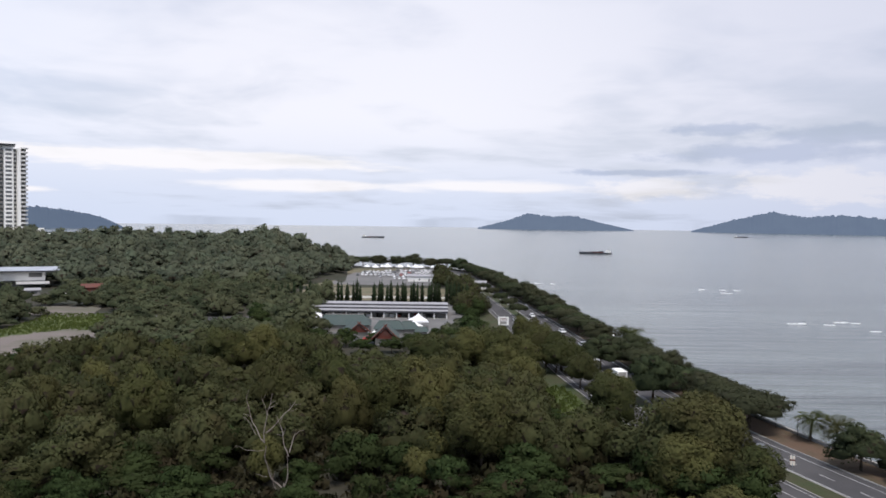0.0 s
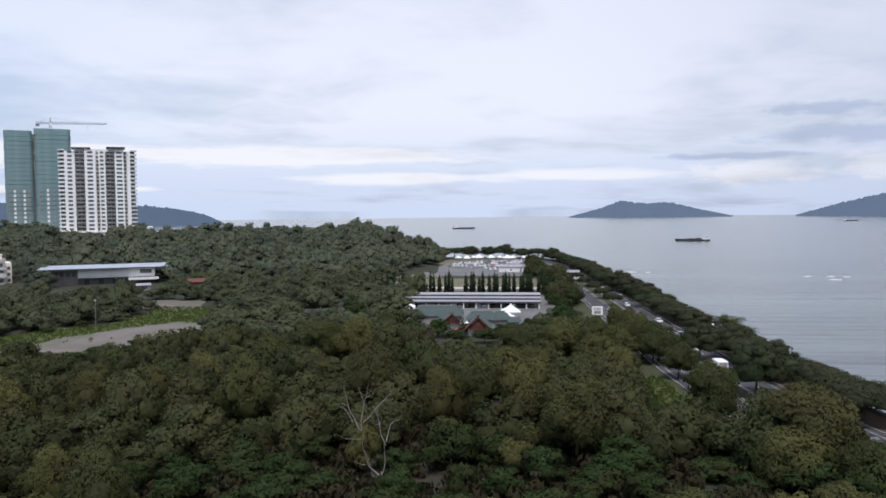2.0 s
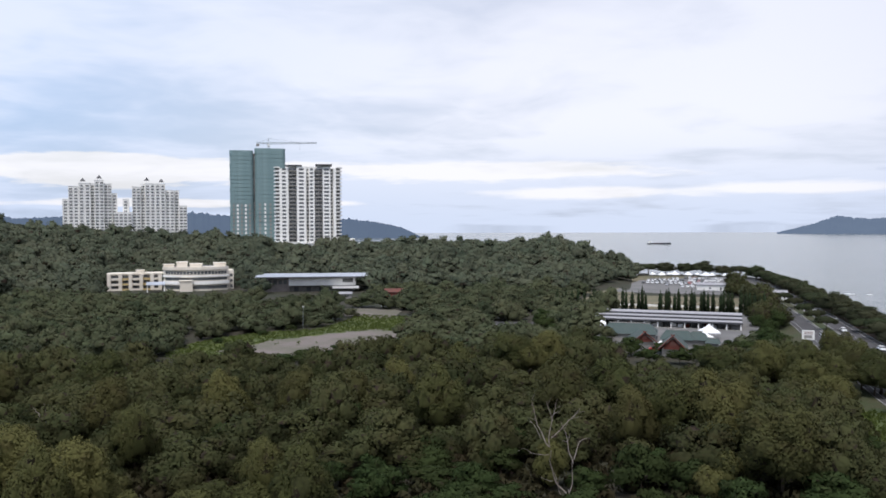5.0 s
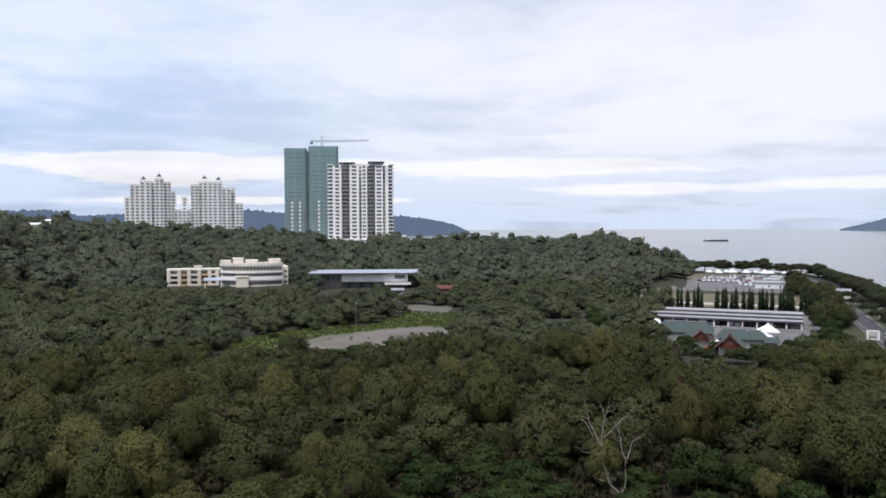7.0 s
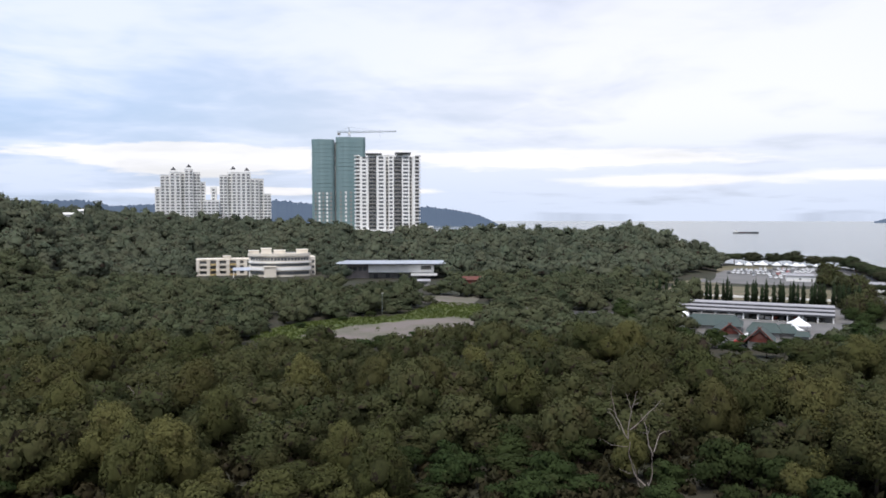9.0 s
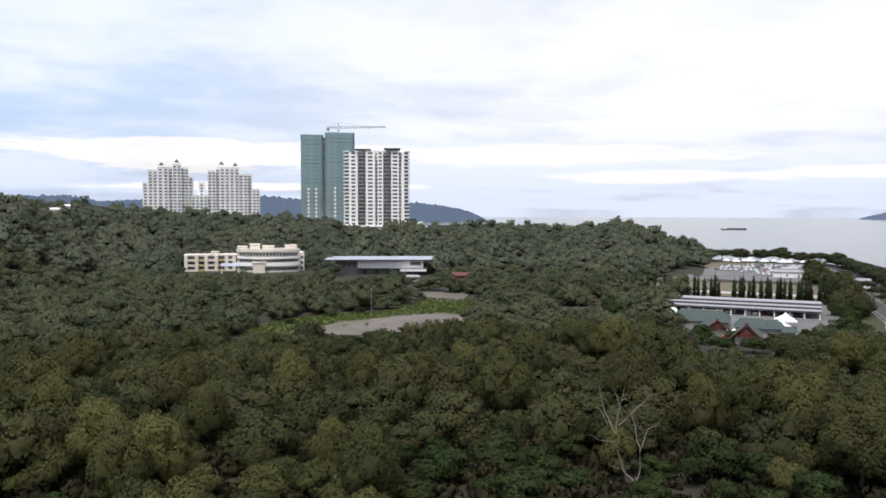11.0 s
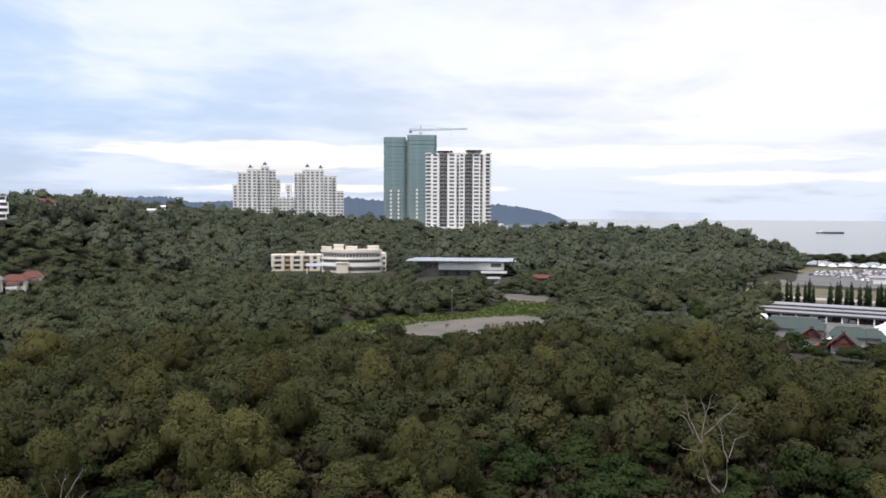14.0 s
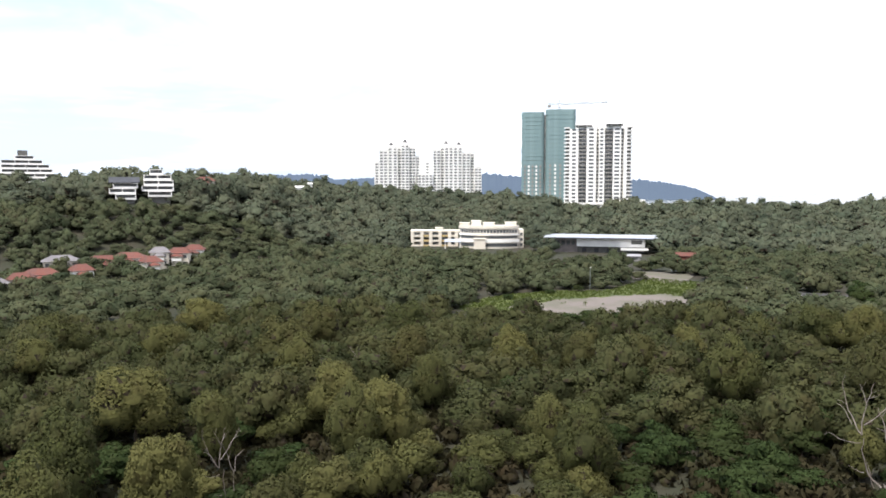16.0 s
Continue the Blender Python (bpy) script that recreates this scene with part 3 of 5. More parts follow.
def lift(lobes, z):
    return [(a, b, c + z, d, e, f) for a, b, c, d, e, f in lobes]


acacias = [tree_model(rng, "acacia_tree", lift(scaled(lobes_of(rng, "upright", n), 4.4, 9.0), 2.4), 4.4, 0.2, M["acacia"], 10500, 0.22, "olive green acacia tree with a billowing crown", long=1.8, fill=0.64, droop=0.3) for n in (9, 11, 13, 10, 12)]
broads = [tree_model(rng, "broadleaf_tree", lift(scaled(lobes_of(rng, "round", n), 3.6, 5.0), 0.9), 1.8, 0.14, M["broad"], 2000, 0.4, "dark green broadleaf tree with large leaves", long=1.3, fill=0.56, broad=True) for n in (7, 9, 8)]
saplings = [tree_model(rng, "acacia_tree", lift(scaled(lobes_of(rng, "upright", n), 3.2, 5.4), 0.9), 1.8, 0.1, M["acacia"], 4400, 0.22, "young olive green acacia in the undergrowth", long=1.7, fill=0.62, droop=0.3) for n in (7, 8)]


def clear_of(x, y, outline, margin=0.0):
    """Whether a place lies outside an outline."""
    inside, n = False, len(outline)
    cx, cy = sum(p[0] for p in outline) / n, sum(p[1] for p in outline) / n
    g = [(cx + (px - cx) * (1 + margin), cy + (py - cy) * (1 + margin)) for px, py in outline]
    for (x0, y0), (x1, y1) in zip(g, g[1:] + g[:1]):
        if (y0 > y) != (y1 > y) and x < (x1 - x0) * (y - y0) / (y1 - y0) + x0:
            inside = not inside
    return not inside


def box_at(azimuth, dist, wide, front, back):
    """The outline of a plot on a ray from the camera's place."""
    x, y = polar(azimuth, dist)
    a = radians(azimuth)
    c, s = math.cos(a), math.sin(a)
    return [(x + u * c - v * s, y + u * s + v * c) for u, v in ((-wide, -front), (wide, -front), (wide, back), (-wide, back))]


KEEP = [(GREEN, 0.04), ([(-154, 172), (-132, 160), (-94, 192), (-92, 215), (-150, 215)], 0.0), ([(-31, 190), (-2, 192), (2, 240), (-44, 240)], 0.0), (FAR_LOT, 0.0), (LOT, 0.03), ([(-40, 244), (-50, 266), (-50, 330), (-72, 332), (-72, 360), (10, 360), (12, 300), (4, 240), (-8, 222), (-24, 222)], 0.0),
        ([(22, 128), (32, 134), (27, 172), (18, 176), (16, 150)], 0.0), ([(-76, 350), (6, 350), (6, 425), (-76, 430)], 0.0),
        ([(-82, 428), (-74, 470), (-66, 560), (-66, 640), (20, 640), (-6, 560), (-6, 428)], 0.0),
        (box_at(39.8, 480, 40, 84, 30), 0.0), (box_at(30.0, 455, 30, 95, 25), 0.0), (box_at(24.4, 402, 6, 34, 8), 0.0), (box_at(31, 690, 36, 25, 30), 0.0), (box_at(34.2, 770, 34, 20, 30), 0.0),
        (box_at(43, 790, 62, 25, 30), 0.0), (box_at(65.5, 331, 40, 2, 13), 0.0), (box_at(63, 436, 17, 8, 8), 0.0), ([(-104, 264), (-100, 288), (-66, 292), (-62, 270), (-74, 254), (-92, 254)], 0.0)]


KEEP.append(([(12, 225), (12, 270), (6, 300), (30, 300), (34, 225)], 0.0))


def free(x, y):
    s = float(inland(x, y))
    off = x - float(road_x(y))
    return s > 12 and (off < -15.5 or y > 600) and all(clear_of(x, y, o, m) for o, m in KEEP)


def scatter(step, r0, r1, a0=-36.0, a1=84.0, jitter=0.42):
    """Uneven rows of places on the land between two distances."""
    n = int(r1 / step) + 1
    out = []
    for iu in range(-n, n):
        for iv in range(-n, n):
            x, y = (iu + (iv % 2) * 0.5 + rng.uniform(-jitter, jitter)) * step, (iv + rng.uniform(-jitter, jitter)) * step
            d, a = math.hypot(x, y), math.degrees(math.atan2(-x, y))
            if r0 <= d < r1 and a0 <= a <= a1 and free(x, y):
                out.append((x, y, d))
    return out


# the tall trees that stand out of the near wood: x, y, half-width, height
OLIVE = [(-120, 122, 5.6, 11.5), (-99, 101, 4.6, 11.5), (-85, 72, 4.8, 11.5), (-73, 70, 4.4, 11.5), (-83, 90, 3.6, 10.5), (-86, 116, 4.4, 10.5), (-76, 124, 4.4, 10.5), (-66, 128, 3.9, 10.5),
         (-48, 79, 3.9, 11.5), (-57, 85, 3.3, 9.5), (-48, 123, 5.3, 12.5), (-62, 139, 4.0, 10.5), (-55, 153, 4.7, 11.5), (-30, 138, 5.3, 12.5), (-21, 145, 6.0, 12.5), (-9, 131, 5.0, 13)]
OLIVE_EAST = [(-2, 126, 5.0, 13.5), (-15, 124, 4.0, 11.5), (6, 113, 5.7, 12.5), (-50, 178, 5.0, 12), (-42, 177, 5.0, 12.5), (-79, 186, 5.0, 8), (-4, 184, 5.6, 10), (7, 187, 5.0, 11), (14, 186, 5.0, 11), (0, 141, 5.5, 12.5),
              (37, 108, 6.8, 13.5), (33, 103, 4.6, 9), (41, 101, 4.2, 8), (30, 135, 4.5, 11), (30, 192, 6.5, 9), (19, 187, 6.0, 9), (-5, 155, 5.0, 9)]
VERGE = [(24, 232, 3.2, 8.5), (25.5, 216, 4.0, 9.5), (26.5, 206, 4.4, 9.5), (26.5, 195, 4.6, 10), (31, 172, 4.2, 7.5), (33.5, 148, 3.8, 8), (28, 188, 4.6, 8), (34, 160, 3.4, 6), (25, 205, 4.6, 8), (16, 160, 5, 9), (14, 175, 5, 9), (12, 196, 5, 9)]
OLIVE_WEST = [(-122, 90, 6.2, 11.5), (-104, 51, 6.0, 11.5), (-91, 77, 3.6, 10.5), (-75, 39, 3.8, 11.5), (-56, 39, 3.6, 11.5), (-161, 63, 6.0, 11.5), (-144, 53, 4.4, 10.5), (-160, 96, 6.2, 11.5),
              (-74, 65, 3.9, 11.5), (-88, 35, 4.1, 11.5), (-87, 53, 3.2, 11.5), (-75, 27, 4.0, 11.5), (-140, 75, 5.0, 11), (-108, 82, 4.4, 11), (-134, 108, 5.0, 11)]
LEAFY = [(-64, 123, 3.6, 6), (-56, 111, 3.6, 5), (-78, 106, 4.3, 5), (-33, 117, 3.5, 6), (1, 103, 3.7, 6), (-6, 110, 3.6, 6), (-44, 109, 4.2, 5), (-96, 116, 4.9, 5), (-33, 99, 3.8, 5), (-19, 106, 3.1, 4), (-12, 109, 4.3, 7), (-45, 91, 3.3, 5)]
taken = []
LEAFY += [(-62, 262, 4.5, 6.5), (-56, 250, 4.2, 5), (-66, 276, 4.5, 7), (-46, 243, 3.6, 4), (-20, 232, 3.4, 3.4), (-10, 230, 3.2, 3.2), (-1, 238, 3.6, 4), (5, 250, 3.4, 4), (-148, 238, 2.6, 2.4), (-152, 226, 2.2, 1.8), (-155, 205, 2.4, 2), (20, 138, 3.2, 3.5), (19, 170, 3.4, 4), (-113, 177, 3.8, 3.6), (-108, 180, 4.2, 4.8), (-101, 185, 4.6, 5.0), (-95, 191, 4.4, 5.2), (-91, 199, 4.2, 5.4), (-89, 209, 4.2, 5.4), (-112, 186, 3.4, 3.2), (-22, 214, 4.0, 4.5), (-34, 222, 4.5, 5), (-38, 232, 4.0, 5), (2, 222, 5, 7), (8, 232, 5, 8), (34, 101, 4.5, 6), (40, 98, 4, 6), (31, 108, 4.5, 7), (9, 262, 4, 6), (11, 276, 4, 7), (8, 290, 4, 7), (13, 250, 3.2, 5), (14, 300, 4, 7), (10, 312, 4.5, 8), (-55, 284, 4.2, 6.5), (-14, 215, 4, 4.5), (-28, 226, 4, 5.5), (-7, 222, 4, 5)]
for stand, models, unit, tall in ((OLIVE + OLIVE_EAST + OLIVE_WEST + VERGE, acacias, 4.6, 11.2), (LEAFY, broads, 3.9, 5.9)):
    for x, y, w, h in stand:
        place(models[int(rng.integers(len(models)))], x, y, w / unit, h / tall)
        taken.append((x, y, w))


def roomy(x, y, f=0.72):
    return all((x - a) ** 2 + (y - b) ** 2 > (f * w) ** 2 for a, b, w in taken)


near_spots = sorted((p for p in scatter(7.6, 46, 190) if roomy(p[0], p[1]) and math.hypot(p[0] + 21, p[1] - 99) > 3.2), key=lambda p: p[2])
count = len(taken)
for x, y, d in near_spots:
    if count >= 290:
        break
    blotch = noise.noise(Vector((x * 0.03, y * 0.03, 1.7))) + rng.uniform(-0.3, 0.3)
    if blotch > 0.05:
        place(saplings[int(rng.integers(2))], x, y, rng.uniform(0.7, 1.2), rng.uniform(0.5, 1.15))
    else:
        place(broads[int(rng.integers(3))], x, y, rng.uniform(0.7, 1.25), rng.uniform(0.45, 0.95))
    count += 1
for m in acacias + broads + saplings:  # the models themselves stand in the wood behind the camera's place
    m.matrix_world = pose(rng.uniform(-60, 20), rng.uniform(-70, -40), 3)


def wood(name, spots, kinds, leaves, size, mat, width, height, label, sub=1, fill=0.7, twiggy=0.3, grow=(0.65, 1.4)):
    """Many trees further off, as one wood."""
    models = []
    for q in range(5):
        lo = lift(scaled(lobes_of(rng, kinds[q % len(kinds)], 7 if leaves < 1000 else 11), width, height), height * 0.12)
        got = crown_arrays(rng, lo, leaves, size, 1.3, fill, sub, rough=0.2, clumps=5 if leaves < 1000 else 8, calm=0.5 if leaves < 1000 else 0.15)
        models.append((got[0], got[1], got[2] * (rng.uniform(size=len(got[2])) < twiggy), got[3]))
    vs, fs, ins, ns, tones, n = [], [], [], [], [], 0
    for x, y, d in spots:
        v, f, inner, nrm = models[int(rng.integers(5))]
        a, s = rng.uniform(0, 6.28), rng.uniform(*grow)
        c, w = math.cos(a) * s, math.sin(a) * s
        h = s * rng.uniform(0.7, 1.2) * (1 + 0.3 * noise.noise(Vector((x * 0.035, y * 0.035, 4.2))))
        p = np.stack([v[:, 0] * c - v[:, 1] * w + x, v[:, 0] * w + v[:, 1] * c + y, v[:, 2] * h + on_land(x, y) - 0.3], 1)
        vs.append(p)
        fs.append(f + n)
        ins.append(inner)
        ns.append(np.stack([nrm[:, 0] * c / s - nrm[:, 1] * w / s, nrm[:, 0] * w / s + nrm[:, 1] * c / s, nrm[:, 2]], 1))
        tones.append(np.full(len(p), rng.uniform(0, 1)))
        n += len(p)
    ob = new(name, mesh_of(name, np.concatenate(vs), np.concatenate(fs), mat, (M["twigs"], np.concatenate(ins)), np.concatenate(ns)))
    ob.data.attributes.new("tone", "FLOAT", "POINT").data.foreach_set("value", np.concatenate(tones).astype(np.float32))
    return tagged(ob, label, "woods", kind="stuff")


def tufts():
    """Knee-high grass and weeds that fray the field and the lawn by the road."""
    g = np.random.default_rng(31)
    vs = []
    for outline, share in ((GREEN, 2600), ([(20, 134), (31, 140), (27, 172), (18, 176), (17, 152)], 700)):
        ax, ay = np.array(outline).T
        got = 0
        while got < share:
            x, y = g.uniform(ax.min(), ax.max()), g.uniform(ay.min(), ay.max())
            if clear_of(x, y, outline) or (not clear_of(x, y, BARE) and g.uniform() > 0.02):
                continue
            got += 1
            for q in range(4):
                a, h = g.uniform(0, 6.28), g.uniform(0.25, 0.8)
                w = g.uniform(0.12, 0.3)
                px, py = x + g.normal(0, 0.3), y + g.normal(0, 0.3)
                vs += [(px - math.cos(a) * w, py - math.sin(a) * w, 3.08), (px + math.cos(a) * w, py + math.sin(a) * w, 3.08), (px + g.normal(0, 0.15), py + g.normal(0, 0.15), 3.1 + h)]
    ob = new("grass_tufts", mesh_of("grass_tufts", vs, np.arange(len(vs)).reshape(-1, 3), M["tuft"]))
    return tagged(ob, "rough tufts of green grass and weeds", "grass", kind="stuff")


tufts()
bushes = []
for q in range(4):
    lo = [(rng.uniform(-1.3, 1.3), rng.uniform(-1.3, 1.3), rng.uniform(0.2, 0.9), rng.uniform(0.8, 1.3), rng.uniform(0.8, 1.3), rng.uniform(0.6, 1.1)) for k in range(4)]
    bushes.append(crown_arrays(rng, lo, 84, 0.55, 1.3, 0.55, 1))
parts_v, parts_f, parts_i, parts_n, tones, n = [], [], [], [], [], 0
for x, y, d in scatter(3.9, 44, 172, jitter=0.48):
    v, f, inner, nrm = bushes[int(rng.integers(4))]
    s = rng.uniform(0.8, 1.5)
    parts_v.append(v * (s, s, s * rng.uniform(0.7, 1.4)) + (x, y, on_land(x, y) - 0.1))
    parts_f.append(f + n)
    parts_i.append(inner * (rng.uniform(size=len(inner)) < 0.35))
    parts_n.append(nrm)
    tones.append(np.full(len(v), rng.uniform(0, 1)))
    n += len(v)
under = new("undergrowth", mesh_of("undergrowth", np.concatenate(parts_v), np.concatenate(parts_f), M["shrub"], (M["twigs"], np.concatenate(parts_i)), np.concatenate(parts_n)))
under.data.attributes.new("tone", "FLOAT", "POINT").data.foreach_set("value", np.concatenate(tones).astype(np.float32))
tagged(under, "low green shrubs and creepers between the trees", "undergrowth", kind="stuff")
edge = near_spots[290 - len(taken)][2]
flat_spots = [p for p in scatter(7.4, edge, 215) if roomy(p[0], p[1])]
wood("woods", [p for p in flat_spots if p[2] < 165], ("upright", "round"), 2200, 0.36, M["woods"], 4.4, 6.8, "mixed olive and dark green woods on flat land", 1, 0.66, 0.15)
wood("woods", [p for p in flat_spots if p[2] >= 165], ("upright", "round"), 1500, 0.46, M["woods"], 4.6, 7.0, "mixed olive and dark green woods by the field", 1, 0.68, 0.15, (0.6, 1.1))
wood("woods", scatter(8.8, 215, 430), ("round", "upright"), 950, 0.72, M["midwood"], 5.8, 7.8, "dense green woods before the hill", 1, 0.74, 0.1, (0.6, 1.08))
front_slope = [p for p in scatter(10.2, 430, 760, 5, 84) if p[2] < np.interp(math.degrees(math.atan2(-p[0], p[1])), HILL_AZ, HILL_TOP) + 45]
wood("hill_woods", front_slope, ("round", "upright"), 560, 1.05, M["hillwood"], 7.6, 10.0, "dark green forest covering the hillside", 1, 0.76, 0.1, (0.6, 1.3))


# ---------------------------------------------------------------- far land
def ridge(name, profile, dist, depth, mat, label, seed):
    """Far land whose crest follows (azimuth, elevation in degrees) at that distance."""
    r = np.random.default_rng(seed)
    az_s = np.arange(profile[0][0], profile[-1][0], 0.05)
    crest = 40 + dist * np.tan(np.radians(np.interp(az_s, [p[0] for p in profile], [p[1] for p in profile])))
    rough = np.convolve(r.standard_normal(len(az_s) + 8), np.ones(3) / 3, "same")[4:-4]
    crest = np.maximum(crest + rough * np.minimum(5, crest * 0.045), 1)
    steps = np.linspace(0, 1, 9)
    vs = []
    for a, h, w in zip(np.radians(az_s), crest, rough):
        for f in steps:
            d = dist + depth * (f - 0.5)
            z = h * (math.sin(f * math.pi) ** 0.8) - (0.5 if f in (0.0, 1.0) else 0)
            if 0.0 < f < 1.0:
                z *= 1 + 0.25 * (1 - math.sin(f * math.pi)) * noise.noise(Vector((a * 90, f * 3, seed)))
            vs.append((-math.sin(a) * d, math.cos(a) * d, z))
    n, m = len(az_s), len(steps)
    fs = [(p * m + q, (p + 1) * m + q, (p + 1) * m + q + 1, p * m + q + 1) for p in range(n - 1) for q in range(m - 1)]
    return tagged(new(name, mesh_of(name, vs, fs, mat)), label, "far hills", kind="structure")


ridge("backdrop", [(22.4, -0.75), (22.8, -0.5), (23.9, 0.0), (25.5, 0.35), (27.5, 0.58), (31, 0.75), (36, 0.8), (38.4, 1.08), (41, 0.85), (45, 0.7), (48, 0.72), (49.5, 0.62), (51.5, 1.02), (54, 0.95), (58, 0.9), (66, 0.8), (78, 0.6)], 3000, 420, M["headland"], "haze-blue wooded headland across the bay", 3)
ridge("backdrop", [(-13.8, -0.5), (-12.5, -0.2), (-11.3, 0.05), (-9.6, 0.5), (-8.6, 0.45), (-7.9, 0.4), (-6.2, 0.65), (-4.9, 0.15), (-3.4, -0.25), (-2.5, -0.48)], 4300, 500, M["island"], "haze-blue wooded island on the horizon", 4)
ridge("backdrop", [(-45, -0.4), (-38, 0.3), (-33, 0.4), (-29.5, 0.52), (-27.2, 0.74), (-25, 0.55), (-22.9, 0.9), (-21.5, 0.55), (-20.2, 0.25), (-19, -0.1), (-17.7, -0.48)], 4250, 500, M["island"], "haze-blue wooded island with two peaks on the horizon", 5)


# ---------------------------------------------------------------- buildings
def windows(parent, xs, y, z0, floors, storey, wide, high, skip=(), sill=0.9, mat=None, name="window"):
    """Rows of windows in a front that looks to -y, each a pane of its own set in a thin frame."""
    first = None
    for q in range(floors):
        for n, x in enumerate(xs):
            if (q, n) in skip:
                continue
            z = z0 + q * storey + sill
            if first is None:
                first = part(name, boxes((-wide / 2, wide / 2, -0.06, 0.1, 0, high)), mat or M["glass"], parent)
                first.matrix_basis = pose(x, y, z)
            else:
                again(first, x, y, z)


def floors_of(parent, name, bm, mat, x, y, z0, floors, storey):
    """One part again on every floor."""
    first = part(name, bm, mat, parent)
    first.matrix_basis = pose(x, y, z0)
    for q in range(1, floors):
        again(first, x, y, z0 + q * storey)


def arc(cx, cy, r, a0, a1, n):
    return [(cx + r * math.cos(radians(a0 + (a1 - a0) * q / n)), cy + r * math.sin(radians(a0 + (a1 - a0) * q / n))) for q in range(n + 1)]


def shell(outline, z0, z1, thick=0.3):
    """A low wall along an open line of (x, y)."""
    bm = bmesh.new()
    rows = []
    for q, (x, y) in enumerate(outline):
        (ax, ay), (bx, by) = outline[max(q - 1, 0)], outline[min(q + 1, len(outline) - 1)]
        l = math.hypot(bx - ax, by - ay)
        nx, ny = -(by - ay) / l * thick, (bx - ax) / l * thick
        rows.append([bm.verts.new(p) for p in ((x, y, z0), (x, y, z1), (x + nx, y + ny, z1), (x + nx, y + ny, z0))])
    for r0, r1 in zip(rows, rows[1:]):
        for q in range(4):
            bm.faces.new((r0[q], r0[(q + 1) % 4], r1[(q + 1) % 4], r1[q]))
    bm.faces.new(rows[0])
    bm.faces.new(rows[-1][::-1])
    bmesh.ops.recalc_face_normals(bm, faces=bm.faces)
    return bm


# --- the white apartment tower on the ridge
def white_tower():
    t = thing("apartment_tower", 30.52, 688, 22.0, label="tall white apartment tower with dark balcony bays", category="tower")
    z0, n, h = 5.0, 20, 3.2
    top = z0 + n * h
    for bay in ((-25, -17.5, -11, 11, z0, top - 0.6), (-17.5, -10.5, -9.0, 11, z0, top + 0.4), (-10.5, -2.6, -12, 11, z0, top + 1.0), (-2.6, 0, -5, 11, z0, top + 0.6),
                (0, 4.5, -12, 11, z0, top + 1.0), (4.5, 11.5, -9.0, 11, z0, top + 0.6), (11.5, 18, -12, 11, z0, top + 0.8), (18, 20.5, -6, 11, z0, top), (20.5, 23, -11, 11, z0, top)):
        part("bay_front", boxes(bay), M["white"], t)
    part("podium", boxes((-31, 31, -9, 13, -4, z0 - 1.0), (-33, 33, -13, 14, z0 - 1.0, z0), (31, 39, -8, 8, -4, 8), (39, 44, -8, 6, -4, 4)), M["white"], t)
    col = part("column", boxes((-0.6, 0.6, -0.6, 0.6, -4, z0 - 1.0)), M["white"], t)
    col.matrix_basis = pose(-29, -11.8, 0)
    for x in (-24, -19, -11, -4, 2, 9, 15, 22, 28):
        again(col, x, -11.8, 0)
    for x0, x1, y in ((-17.5, -10.5, -12.0), (4.5, 11.5, -12.0)):
        w = x1 - x0
        floors_of(t, "balcony", boxes((0.2, w - 0.2, 0, 3.0, 0, 0.3), (0.2, w - 0.2, 0.0, 0.15, 0.3, 1.05)), M["concrete"], x0, y, z0, n, h)
        windows(t, (x0 + 1.9, x0 + 5.1), -9.0, z0, n, h, 2.9, 2.2, sill=0.4)
    for x, y, w in ((-21.2, -11.0, 3.2), (-6.6, -12.0, 4.0), (2.0, -12.0, 2.6), (14.8, -12.0, 4.2), (-1.3, -5.0, 1.4), (19.2, -6.0, 1.4)):
        windows(t, (x,), y, z0, n, h, w, 1.7)
    for cx, a0, a1 in ((-25, 90, 270), (23, -90, 90)):
        out = arc(cx, -4.5, 5.0, a0, a1, 10)
        floors_of(t, "balcony", prism(out, 0, 0.35), M["white"], 0, 0, z0, n, h)
        floors_of(t, "parapet", shell(out if cx > 0 else out, 0.35, 1.25, 0.2), M["plainwhite"], 0, 0, z0, n, h)
        inner = arc(cx, -4.5, 3.6, a0, a1, 8)
        # dark inner wall: the shade behind the balconies is in its colour
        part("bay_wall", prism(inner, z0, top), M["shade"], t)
        part("bay_roof", prism(arc(cx, -4.5, 5.2, a0, a1, 10), top, top + 1.0), M["plainwhite"], t)
    part("roof", boxes((-20, -6, -13, 8, top + 1.8, top + 2.3)), M["darkroof"], t, "dark slanted roof slab")
    part("roof", boxes((5.5, 19.5, -14, 9, top + 2.3, top + 3.0)), M["darkroof"], t, "dark flat roof slab")
    part("penthouse", boxes((-18, -8, -8, 6, top + 0.2, top + 1.8), (7, 18, -9, 7, top + 0.4, top + 2.3), (-5, 2, -4.9, 6, top + 1.0, top + 1.6)), M["white"], t)


white_tower()


